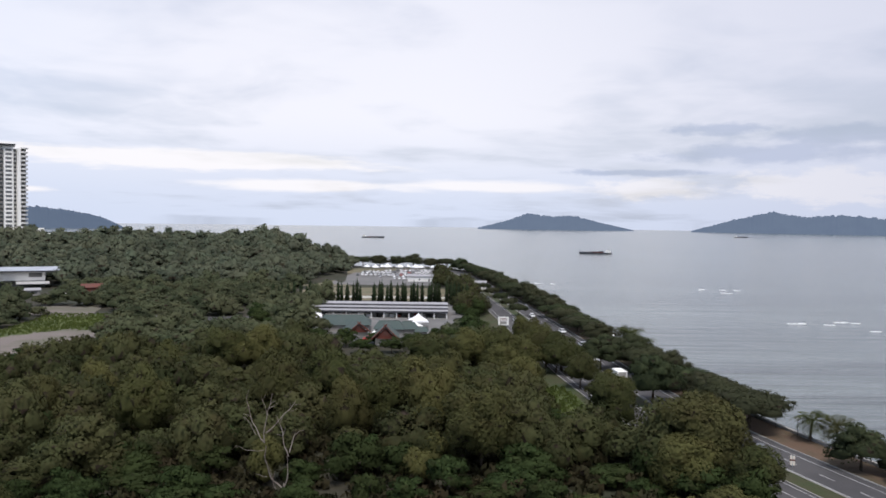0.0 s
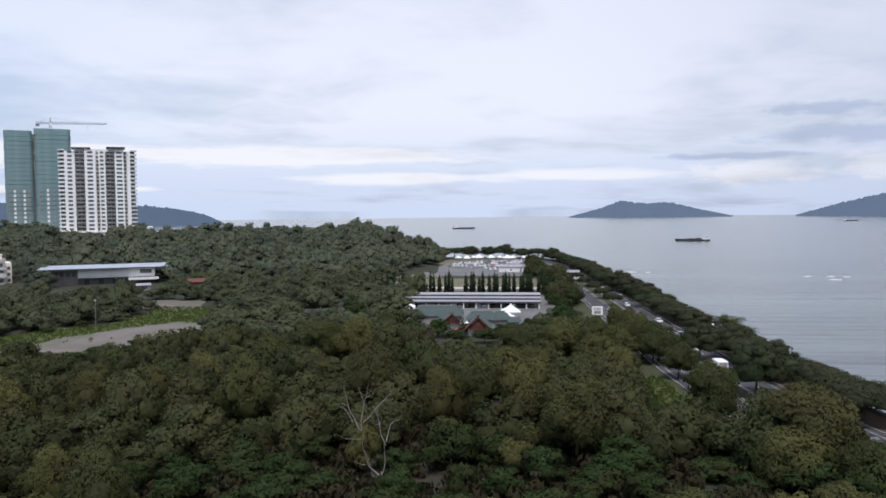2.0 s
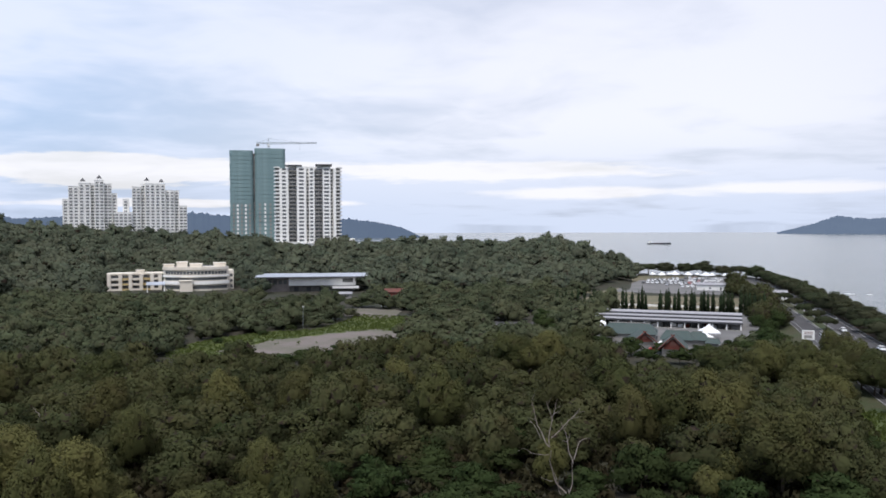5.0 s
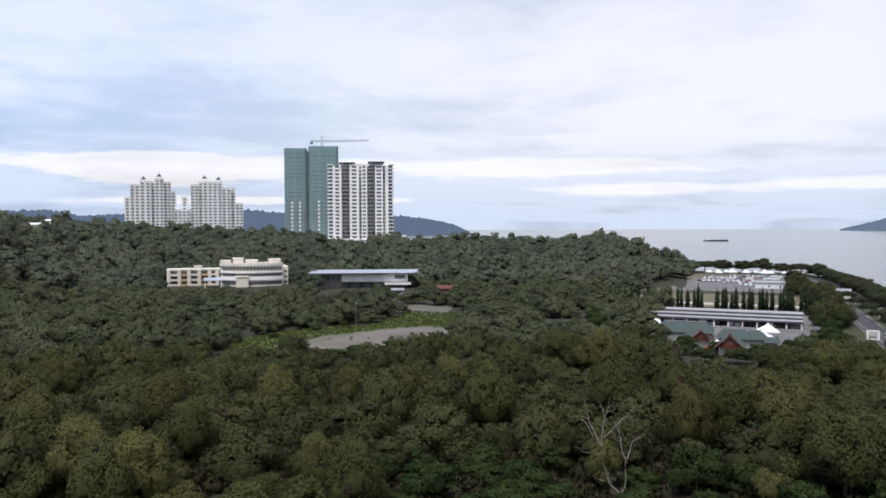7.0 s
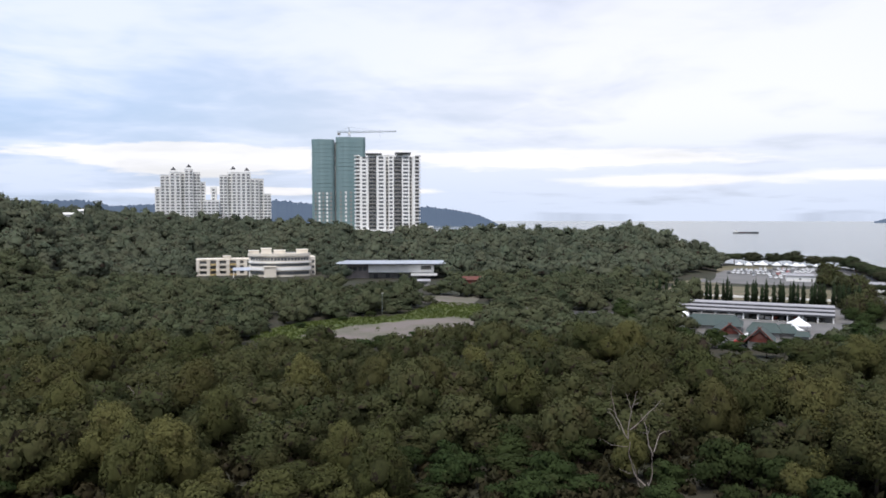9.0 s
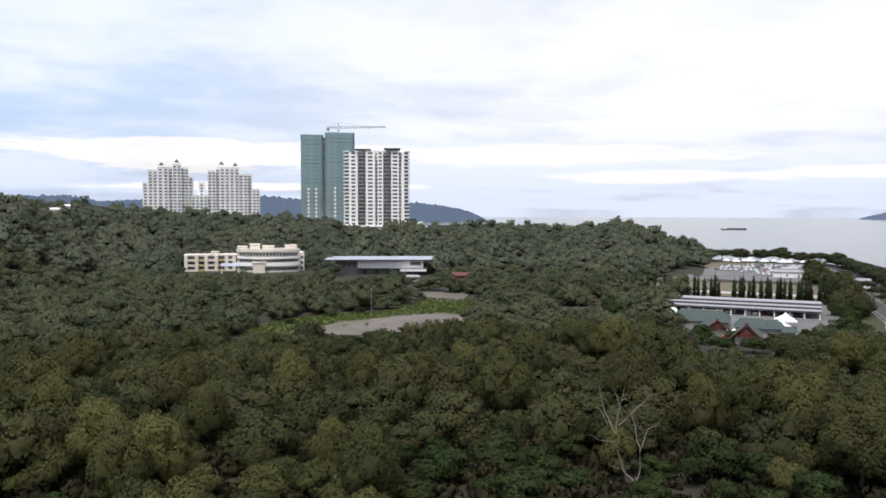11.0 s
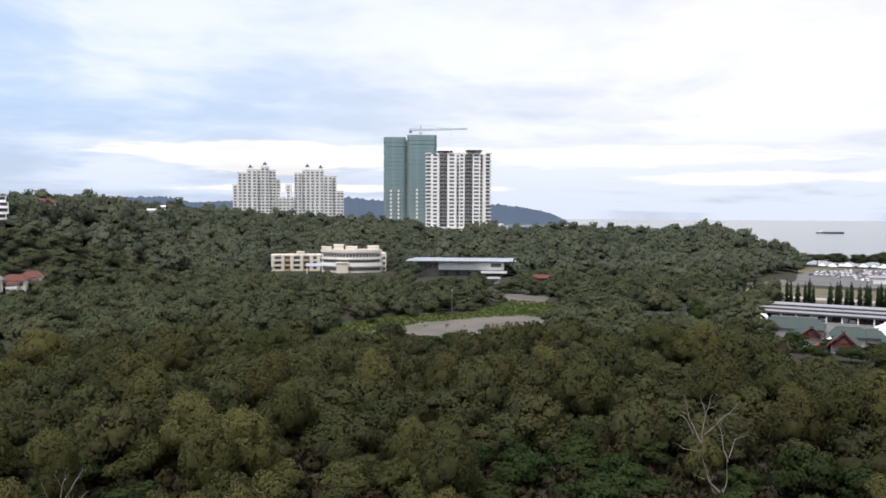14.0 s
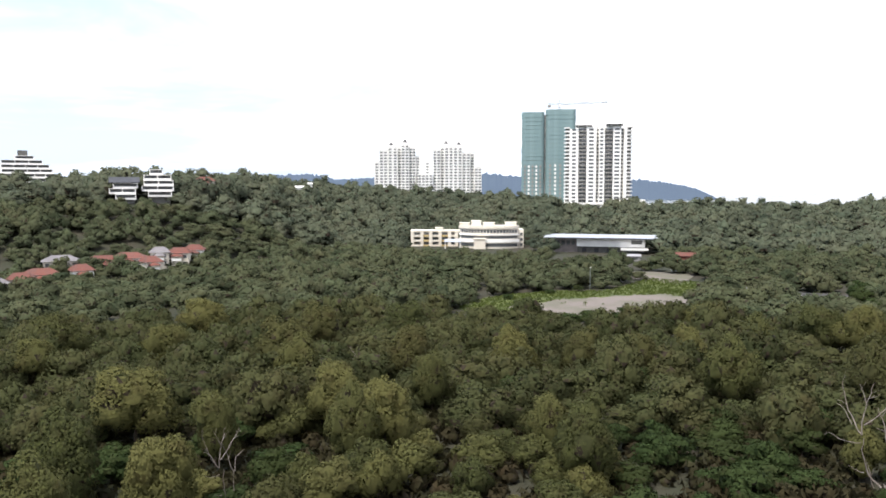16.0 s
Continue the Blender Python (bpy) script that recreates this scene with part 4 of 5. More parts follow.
# --- the netted tower under construction, with its crane
def netted_tower():
    t = thing("construction_tower", 34.15, 775, 22.0, label="twin tower under construction wrapped in green netting", category="tower")
    for x0, x1, n, d in ((-26, -4.2, 24, 0.0), (-2.8, 26, 24, 0.6)):
        w = x1 - x0
        h = 3.74 if x0 < -10 else 3.84
        out = []
        for cx, cy, a in ((w - 4, -8, -90), (w - 4, 8, 0), (4, 8, 90), (4, -8, 180)):
            out += arc(cx, cy, 4, a, a + 90, 4)
        first = part("net_panel", prism(out, 0.0, h - 0.18), M["net"], t)
        first.matrix_basis = pose(x0, d, 0)
        for q in range(1, n):
            again(first, x0 + 0.12 * math.sin(q * 2.1), d + 0.15 * math.sin(q * 1.3), q * h)
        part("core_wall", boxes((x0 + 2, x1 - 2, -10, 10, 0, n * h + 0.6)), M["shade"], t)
        part("parapet_net", shell(arc(x0 + 4, d - 8, 4.1, 180, 270, 4) + arc(x1 - 4, d - 8, 4.1, 270, 360, 4), n * h - 0.2, n * h + 1.6, 0.2), M["net"], t)
        for k in range(5):
            x = x0 + w * (0.16 + 0.17 * k)
            floors_of(t, "bare_column", boxes((-0.9, 0.9, -0.1, 0.2, 0.3, 2.6)), M["plainwhite"] if k % 2 else M["concrete"], x, d - 12.3, 0, 11, h)
    part("stair_core", boxes((-4.2, -2.8, -7, 9, 0, 89)), M["concrete"], t)
    part("site_hall", boxes((-30, 14, -24, -14, -5, 1.5), (-32, 16, -25, -13.5, 1.5, 2.0)), M["white"], t)


netted_tower()


def crane():
    t = thing("tower_crane", 33.38, 770, 105.6, label="pale steel tower crane on the unfinished tower", category="crane")
    mast = bmesh.new()
    for x in (-0.9, 0.9):
        for y in (-0.9, 0.9):
            tube(mast, [(x, y, -0.8), (x, y, 15)], [0.18, 0.18], 4)
    for q in range(8):
        s = 1 if q % 2 else -1
        for y in (-0.9, 0.9):
            tube(mast, [(-0.9 * s, y, q * 1.9), (0.9 * s, y, q * 1.9 + 1.9)], [0.12, 0.12], 4)
    part("mast", mast, M["steel"], t)
    for name, x0, x1, z in (("jib", 0.5, 46.0, 1.5), ("counter_jib", -11.5, -0.5, 0.2)):
        jib = bmesh.new()
        za, zb = 15.0, 15.0 + z
        for y in (-0.7, 0.7):
            tube(jib, [(x0, y, za), (x1, y, zb)], [0.22, 0.2], 4)
        tube(jib, [(x0, 0, za + 1.5), (x1, 0, zb + 0.9)], [0.22, 0.18], 4)
        n = max(3, int(abs(x1 - x0) / 2.3))
        for q in range(n):
            f, g = q / n, (q + 1) / n
            tube(jib, [(x0 + (x1 - x0) * f, -0.7, za + (zb - za) * f), (x0 + (x1 - x0) * (f + g) / 2, 0, za + (zb - za) * f + 1.4), (x0 + (x1 - x0) * g, 0.7, za + (zb - za) * g)], [0.1] * 3, 4)
        made = part(name, jib, M["steel"], t)
        if name == "jib":
            part("trolley", boxes((29.4, 30.6, -0.8, 0.8, 15.5, 15.9)), M["steel"], made)
            part("hook_cable", tube(bmesh.new(), [(30, 0, 15.6), (30, 0, 9.0)], [0.06, 0.06], 4), M["steel"], made)
    part("counterweight", boxes((-11.5, -8.5, -1.1, 1.1, 12.6, 15.0), bevel=0.15), M["concrete"], t)
    part("cab", boxes((-0.9, 1.2, -2.4, -0.9, 13.0, 15.2), bevel=0.15), M["plainwhite"], t)
    head = tube(tube(bmesh.new(), [(-0.6, 0, 15), (0, 0, 20.5)], [0.2, 0.15], 4), [(0.6, 0, 15), (0, 0, 20.5)], [0.2, 0.15], 4)
    part("tower_head", head, M["steel"], t)
    ties = tube(bmesh.new(), [(0, 0, 20.4), (26, 0, 17.3)], [0.07, 0.07], 4)
    part("tie_bar", tube(ties, [(0, 0, 20.4), (-10.5, 0, 15.3)], [0.07, 0.07], 4), M["steel"], t)


crane()


# --- the pair of stepped white apartment blocks
def stepped_block(azimuth, turn, heights, roofs, z):
    """Bays of (x0, x1, front, floors), with little pyramid roofs."""
    t = thing("apartment_block", azimuth, 792, z, turn, label="stepped white apartment block with small pyramid roofs", category="apartment block", group="white apartment blocks")
    h = 2.95
    for x0, x1, front, n in heights:
        part("wall", boxes((x0, x1, front, 12, -10, n * h + 0.9), (x0 - 0.2, x1 + 0.2, front - 0.2, 12.2, n * h + 0.9, n * h + 1.25)), M["white"], t)
        k = max(1, round((x1 - x0) / 4.2))
        windows(t, [x0 + (x1 - x0) * (q + 0.5) / k for q in range(k)], front, 0, n, h, 2.6, 1.3)
        floors_of(t, "ledge", boxes((x0 - 0.15, x1 + 0.15, front - 0.35, front, 0, 0.22)), M["plainwhite"], 0, 0, 0.4, n, h)
    for x, n in roofs:
        bm = bmesh.new()
        bmesh.ops.create_cone(bm, cap_ends=True, segments=4, radius1=3.4, radius2=0.1, depth=3.2, matrix=Matrix.Translation((x, -2, n * h + 2.8)) @ Matrix.Rotation(radians(45), 4, "Z"))
        part("pyramid_roof", bm, M["darkroof"], t, "small dark pyramid roof")
    return t


stepped_block(45.1, 0, [(-24.5, -19.5, -4, 11), (-19.5, -11, -6, 15), (-11, -1, -7, 16), (-1, 2.5, -3, 16), (2.5, 10.5, -7, 17), (10.5, 17.0, -4, 16), (17.0, 22, -1, 13)], [(-7.5, 16.6), (6.5, 17.6)], 33.0)
stepped_block(40.9, 0, [(-31.5, -26.0, -4, 12), (-23.0, -15.5, -6, 16), (-15.5, -11.5, -3, 17), (-11.5, 6.5, -7, 17), (6.5, 14.5, -6, 15), (14.5, 19, -2, 15), (19, 26, -5, 10)], [(-10, 18), (3.0, 17.6)], 30.5)
stepped_block(43.0, 0, [(-9.5, 5.5, -9, 8)], [], 30.0)


# --- the long cream building at the foot of the hill
def cream_building():
    t = thing("office_building", 39.8, 490, 2.8, label="long cream four storey building with a curved front", category="building")
    out = arc(13.5, 8.5, 25, 205, 320, 22)
    front = [(x, y) for x, y in out if -8 <= x <= 30]
    left, right = front[0][0], front[-1][0]
    body = prism(front + [(right + 1, 14), (left, 14)], 0, 13.4)
    part("wall", body, M["cream"], t)
    for z0, z1, r in ((12.5, 14.2, 25.35), (8.4, 9.2, 25.25), (4.0, 5.9, 25.3)):
        part("ledge", shell([p for p in arc(13.5, 8.5, r, 205, 320, 22) if -8 <= p[0] <= 30], z0, z1, -0.5), M["white"] if z0 < 10 else M["cream"], t)
    for z, w, hgt in ((9.8, 1.5, 1.8), (6.4, 2.3, 1.5), (1.4, 2.3, 1.8)):
        pane = None
        for q in range(19):
            a = 222 + q * 4.6
            x, y = 13.5 + 25.05 * math.cos(radians(a)), 8.5 + 25.05 * math.sin(radians(a))
            if not -7 < x < 29:
                continue
            if pane is None:
                pane = part("window", boxes((-w / 2, w / 2, -0.05, 0.2, 0, hgt)), M["glass"], t)
                pane.matrix_basis = pose(x, y, z, 0, 0, a + 90)
            else:
                again(pane, x, y, z, a + 90)
    # the wing that runs away to the hill, with open balconies
    part("wing_wall", boxes((-38, -8, 4, 14, 0, 9.6), (-38.4, -7, 3.4, 14.4, 9.6, 10.4)), M["cream"], t)
    for x in (-37.2, -31.0, -25.5, -19.5, -13.5, -9.0):
        part("pier", boxes((x - 0.9, x + 0.9, 1.6, 4.0, 0, 10.0)), M["cream"], t)
    for x0, x1 in ((-36.3, -31.9), (-30.1, -26.4), (-24.6, -20.4), (-18.6, -14.4), (-12.6, -9.9)):
        floors_of(t, "balcony", boxes((x0, x1, 1.9, 4.0, 0, 0.25), (x0, x1, 1.9, 2.1, 0.25, 1.15)), M["ochre"] if x0 in (-30.1, -18.6) else M["cream"], 0, 0, 0.2, 3, 3.1)
        windows(t, ((x0 + x1) / 2,), 4.0, 0.2, 3, 3.1, x1 - x0 - 0.6, 2.1, sill=0.5)
    for x0, x1, y0, y1, z1 in ((-22.5, -18, 5, 10, 11.8), (-7, -1, 0, 8, 15.0), (0.5, 6.5, -4, 6, 16.4), (8, 15, -3, 6, 15.2), (22, 29, 2, 10, 15.4)):
        part("roof_room", boxes((x0, x1, y0, y1, 9.0, z1), (x0 - 0.3, x1 + 0.3, y0 - 0.3, y1 + 0.3, z1, z1 + 0.3)), M["cream"], t)
    part("flat_roof", boxes((-7, 30, 6, 13.8, 13.42, 13.7)), M["concrete"], t)
    part("porch", boxes((2, 9, -20, -14, 0, 6.2), (1.6, 9.4, -20.4, -14, 6.2, 6.7)), M["cream"], t)
    part("annexe", boxes((28, 33, -6, 10, 0, 11.5)), M["cream"], t)
    windows(t, (29.2, 31.6), -6, 0.2, 3, 3.3, 1.5, 1.7)
    part("canopy", sweep([(-20, 4.4), (-12, 4.4), (-12, 4.8), (-16, 6.2), (-20, 4.8)], -16, -6), M["blueroof"], t, "blue-green metal canopy")
    for x in (-15.5, -6.5):
        part("canopy_post", boxes((x - 0.2, x + 0.2, -19.5, -19.1, 0, 4.4)), M["white"], t)


cream_building()


# --- the hall with the broad flat roof
def hall():
    t = thing("sports_hall", 30.3, 460, 3.0, -4, label="long hall with a wide overhanging pale roof", category="hall")
    part("upper_wall", boxes((-13, 25, -10, 12, 3.6, 8.2)), M["plainwhite"], t, "white upper wall")
    part("side_wall", boxes((-27, -13, -8, 12, 0, 7.8)), M["brownwall"], t, "brown-grey shaded wall")
    part("base_wall", boxes((-13, 25, -7, 12, 0, 3.6)), M["shade"], t)
    part("roof", sweep([(-12.6, 8.66), (-12.6, 8.84), (14, 9.3), (15, 8.9)], -32, 33), M["blueroof"], t, "pale blue-grey metal roof")
    part("fascia", boxes((-32.1, 33.1, -12.9, -12.62, 8.1, 8.7)), M["darkroof"], t, "dark fascia under the roof")
    part("soffit", boxes((-31, 32, -12.6, -10, 8.22, 8.58)), M["darkroof"], t)
    part("terrace", boxes((12, 27, -16, -10, 2.2, 2.6), (12, 27, -16, -15.8, 2.6, 3.6)), M["plainwhite"], t)
    windows(t, (-24, -21, -18, -15.2), -8.0, 3.4, 1, 3, 2.0, 2.4)
    windows(t, (20.5,), -10.0, 4.4, 1, 3, 6.0, 2.2, mat=M["shade"])
    for x in (-9, -2, 5):
        part("door", boxes((x - 1.2, x + 1.2, -7.08, -6.9, 0, 2.6)), M["darkroof"], t)


hall()


# --- the market: long shed, red-gabled halls, tents
def market_shed():
    t = thing("market_shed", 4.75, 300, 3.05, -4.6, label="long open market shed with a grey metal roof", category="shed")
    for y0, z0, y1, z1 in ((-8.6, 2.75, -4.2, 2.95), (-4.4, 3.6, 0.0, 3.8), (-0.2, 4.45, 5.6, 4.7)):
        part("roof_sheet", sweep([(y0, z0), (y1, z1), (y1, z1 + 0.18), (y0, z0 + 0.18)], -26, 27), M["roofgrey"], t)
        part("gutter", boxes((-26, 27, y0 - 0.3, y0 - 0.02, z0 - 0.5, z0 + 0.02)), M["darkroof"], t)
    part("roof_sheet", sweep([(5.4, 4.7), (14, 3.6), (14, 3.8), (5.4, 4.9)], -26, 27), M["roofgrey"], t)
    part("floor", boxes((-26, 27, -9, 13.5, -0.1, 0.15)), M["concrete"], t)
    part("back_wall", boxes((-26, 27, 12.6, 13, 0.15, 3.5)), M["shade"], t)
    for y, top in ((-8.3, 2.75), (0.0, 3.75), (9, 4.0)):
        post = part("post", boxes((-0.2, 0.2, -0.2, 0.2, 0.15, top)), M["plainwhite"], t)
        post.matrix_basis = pose(-25.5, y, 0)
        for q in range(1, 12):
            again(post, -25.5 + q * 4.73, y, 0)
    r = random.Random(4)
    for q in range(22):
        x = -24 + q * 2.3
        stall = part("stall", boxes((-0.9, 0.9, -0.5, 0.5, 0.15, r.uniform(1.0, 2.0)), (-1.0, 1.0, -0.6, 0.6, 2.2, 2.3), bevel=0.04), M[r.choice(("rust", "concrete", "shade", "plainwhite"))], t)
        stall.matrix_basis = pose(x, r.uniform(-6, -3), 0)


market_shed()


def gabled_hall(azimuth, dist, turn, wide, deep, eave, ridge_z, gable):
    """A hall with a steep green roof; gable: whether its timber gable looks to the front."""
    t = thing("market_hall", azimuth, dist, 3.1, turn, label="market hall with a green roof" + (" and a red timber gable" if gable else ""), category="hall", group="green-roofed market halls")
    w, d = wide / 2, deep / 2
    part("wall", boxes((-w + 0.6, w - 0.6, -d + 0.6, d - 0.6, 0, eave)), M["concrete"] if not gable else M["shade"], t)
    if gable:
        for s in (-1, 1):
            a, b = (s * (w + 0.4), eave - 0.5), (0.0, ridge_z)
            bm = sweep([(a[0], a[1]), (b[0], b[1]), (b[0], b[1] + 0.25), (a[0], a[1] + 0.25)], -d, d)
            bmesh.ops.transform(bm, matrix=Matrix.Rotation(radians(-90), 4, "Z"), verts=bm.verts)
            bmesh.ops.transform(bm, matrix=Matrix.Scale(-1, 4, (1, 0, 0)), verts=bm.verts)
            bmesh.ops.recalc_face_normals(bm, faces=bm.faces)
            part("roof_side", bm, M["greenroof"], t)
            board = tube(bmesh.new(), [(s * (w + 0.5), -d - 0.1, eave - 0.5), (-s * 0.5, -d - 0.1, ridge_z + 0.9)], [0.22, 0.16], 4)
            part("barge_board", board, M["rust"], t)
        bm = bmesh.new()
        f = [bm.verts.new(p) for p in ((-w + 0.4, -d + 0.5, eave - 0.3), (w - 0.4, -d + 0.5, eave - 0.3), (0, -d + 0.5, ridge_z - 0.2))]
        g = [bm.verts.new(p) for p in ((-w + 0.4, -d + 0.8, eave - 0.3), (w - 0.4, -d + 0.8, eave - 0.3), (0, -d + 0.8, ridge_z - 0.2))]
        bm.faces.new(f)
        bm.faces.new(g[::-1])
        for q in range(3):
            bm.faces.new((f[q], g[q], g[(q + 1) % 3], f[(q + 1) % 3]))
        bmesh.ops.recalc_face_normals(bm, faces=bm.faces)
        gable_part = part("gable", bm, M["rust"], t)
        part("vent", boxes((-0.9, 0.9, -d + 0.35, -d + 0.52, eave + 0.6, eave + 1.5), (-0.4, 0.4, -d + 0.35, -d + 0.52, eave + 1.5, eave + 2.0)), M["redroof"], gable_part)
        part("porch", boxes((-w + 0.8, w - 0.8, -d - 0.6, -d + 0.6, 0, 0.4), (-w + 0.8, -w + 1.1, -d - 0.6, -d - 0.3, 0.4, eave), (w - 1.1, w - 0.8, -d - 0.6, -d - 0.3, 0.4, eave)), M["shade"], t)
    else:
        bm = bmesh.new()
        b = [bm.verts.new(p) for p in ((-w, -d, eave), (w, -d, eave), (w, d, eave), (-w, d, eave))]
        u = [bm.verts.new(p) for p in ((-w + d * 0.4, 0, ridge_z), (w - d * 0.4, 0, ridge_z))]
        for fc in ((b[0], b[1], u[1], u[0]), (b[1], b[2], u[1]), (b[2], b[3], u[0], u[1]), (b[3], b[0], u[0]), (b[3], b[2], b[1], b[0])):
            bm.faces.new(fc)
        part("roof", bm, M["greenroof"], t)
        part("ridge_cap", boxes((-w + d * 0.4, w - d * 0.4, -0.2, 0.2, ridge_z - 0.05, ridge_z + 0.2)), M["concrete"], t)


gabled_hall(7.2, 262, -3, 18, 13, 2.2, 5.0, False)
gabled_hall(6.35, 247, 12, 7.0, 9, 1.9, 4.1, True)
gabled_hall(4.15, 232, -2, 7.2, 10, 2.3, 5.4, True)
gabled_hall(3.9, 250, -2, 10, 9, 2.2, 4.6, False)
gabled_hall(2.5, 252, 4, 7, 9, 2.0, 4.2, False)
gabled_hall(1.5, 246, -2, 4.5, 5, 1.8, 3.1, False)


def tent(azimuth, dist, size, turn=0.0, z=3.1):
    t = thing("tent", azimuth, dist, z, turn, label="white peaked canvas tent on poles", category="tent", group="white peaked tents")
    bm = bmesh.new()
    n, s = 8, size / 2
    rings = []
    for k in range(n + 1):
        f = k / n
        r = s * (1 - f) ** 1.5 + 0.04
        zz = 2.3 + size * 0.42 * f
        ring_v = []
        for cx, cy in ((-1, -1), (1, -1), (1, 1), (-1, 1)):
            for g in (0.0, 0.5):
                nx, ny = {(-1, -1): (1, -1), (1, -1): (1, 1), (1, 1): (-1, 1), (-1, 1): (-1, -1)}[(cx, cy)]
                sag = 0.12 * size * g * f * (1 - f)
                ring_v.append(bm.verts.new(((cx * (1 - g) + nx * g) * r, (cy * (1 - g) + ny * g) * r, zz - sag)))
        rings.append(ring_v)
    for r0, r1 in zip(rings, rings[1:]):
        for q in range(8):
            bm.faces.new((r0[q], r0[(q + 1) % 8], r1[(q + 1) % 8], r1[q]))
    bm.faces.new(rings[-1])
    top = part("canvas", bm, M["canvas"], t)
    part("finial", tube(bmesh.new(), [(0, 0, 2.3 + size * 0.42 - 0.1), (0, 0, 2.3 + size * 0.42 + 0.35)], [0.06, 0.03], 5), M["steel"], top)
    val = bmesh.new()
    for x0, x1, y0, y1 in ((-s, s, -s, -s + 0.05), (-s, s, s - 0.05, s), (-s, -s + 0.05, -s, s), (s - 0.05, s, -s, s)):
        box(val, x0, x1, y0, y1, 1.9, 2.32)
    part("valance", val, M["canvas"], t)
    for cx in (-1, 1):
        for cy in (-1, 1):
            part("pole", tube(bmesh.new(), [(cx * (s - 0.1), cy * (s - 0.1), 0), (cx * (s - 0.1), cy * (s - 0.1), 2.3)], [0.05, 0.05], 5), M["steel"], t)
    return t


tent(9.45, 282, 6.0)
tent(8.6, 303, 5.0)
tent(10.0, 288, 4.0)
tent(1.75, 268, 6.2, 8)
tent(2.1, 252, 5.6, -5)
tent(16.75, 243, 4.5, 20)
tent(5.0, 236, 2.4)
tent(-3.0, 500, 9.0)
for q in range(17):  # a broken row of marquees at the end of the car park
    if q not in (3, 4, 9, 14):
        tent(8.0 - 0.49 * q + 0.12 * math.sin(q * 5.1), 578 + 5 * math.sin(q * 1.9), (5.6, 3.8, 4.8, 3.2)[q % 4], q * 23 % 40)


# --- small sheds and huts among the trees
def hut(azimuth, dist, wide, deep, high, roof, wall, label, turn=0.0, z=None):
    x, y = polar(azimuth, dist)
    t = thing("hut", azimuth, dist, on_land(x, y) if z is None else z, turn, label=label, category="hut")
    w, d = wide / 2, deep / 2
    part("wall", boxes((-w, w, -d, d, -0.5, high)), M[wall], t)
    part("roof", sweep([(-d - 0.5, high), (0, high + deep * 0.22), (d + 0.5, high), (d + 0.5, high + 0.15), (0, high + deep * 0.22 + 0.18), (-d - 0.5, high + 0.15)], -w - 0.4, w + 0.4), M[roof], t)
    windows(t, (-w * 0.45, w * 0.45), -d, 0, 1, 3, 1.1, 1.0)
    part("door", boxes((-0.45, 0.45, -d - 0.05, -d + 0.05, 0, 2.0)), M["shade"], t)


hut(19.8, 284, 4.6, 4, 2.2, "slate", "concrete", "small hut with a grey roof")
hut(19.0, 277, 4, 3, 2.2, "cream", "white", "small hut with a cream roof")
hut(13.2, 282, 6, 3.5, 2.2, "roofgrey", "plainwhite", "low white shed in the yard")
hut(16.2, 268, 8, 3, 2.0, "concrete", "shade", "low grey shed under the trees")
hut(24.4, 402, 9, 7, 3.4, "redroof", "rust", "orange-red roofed hut at the yard")
hut(15.1, 405, 8, 5, 3.0, "roofgrey", "plainwhite", "white hut below the wooded hill")
hut(11.3, 315, 5, 4, 2.4, "redroof", "cream", "small hut with a red roof by the market")
hut(28.0, 405, 7, 4, 2.4, "roofgrey", "concrete", "low grey shed by the gravel yard")
hut(1.0, 470, 26, 5, 3.2, "roofgrey", "plainwhite", "long white shed beside the car park")
hut(-2.4, 420, 12, 6, 3.4, "roofgrey", "plainwhite", "white roadside building by the shore trees")


# --- red-roofed houses under the ridge
def villa(azimuth, dist, wide, deep, floors, turn, roof="redroof", wall="white", z=None):
    x, y = polar(azimuth, dist)
    t = thing("house", azimuth, dist, on_land(x, y) if z is None else z, turn, label="terraced house with " + {"redroof": "a red tiled roof", "slate": "a grey tiled roof", "darkroof": "a dark roof"}[roof], category="house", group="houses below the ridge")
    h = floors * 3.0
    w, d = wide / 2, deep / 2
    part("wall", boxes((-w, w, -d, d, -4, h), (-w * 0.5, w * 0.5, -d - 1.5, -d, -4, h - 1.2)), M[wall], t)
    for cx, cw, cd, z0, rise in ((0, w + 0.7, d + 0.7, h, 2.2), (0, w * 0.5 + 0.5, 1.6, h - 1.2, 1.0)):
        bm = bmesh.new()
        cy = 0 if cx == 0 and cd > 2 else -d - 0.9
        b = [bm.verts.new(p) for p in ((cx - cw, cy - cd, z0), (cx + cw, cy - cd, z0), (cx + cw, cy + cd, z0), (cx - cw, cy + cd, z0))]
        u = [bm.verts.new(p) for p in ((cx - cw * 0.45, cy, z0 + rise), (cx + cw * 0.45, cy, z0 + rise))]
        for fc in ((b[0], b[1], u[1], u[0]), (b[1], b[2], u[1]), (b[2], b[3], u[0], u[1]), (b[3], b[0], u[0]), (b[3], b[2], b[1], b[0])):
            bm.faces.new(fc)
        part("roof", bm, M[roof], t)
    n = max(2, int(wide / 3))
    windows(t, [-w + (q + 0.5) * wide / n for q in range(n)], -d, 0, floors, 3.0, 1.4, 1.4)
    part("balcony", boxes((-w * 0.45, w * 0.45, -d - 2.4, -d - 1.5, 2.9, 3.1), (-w * 0.45, w * 0.45, -d - 2.4, -d - 2.3, 3.1, 3.9)), M["plainwhite"], t)
    return t


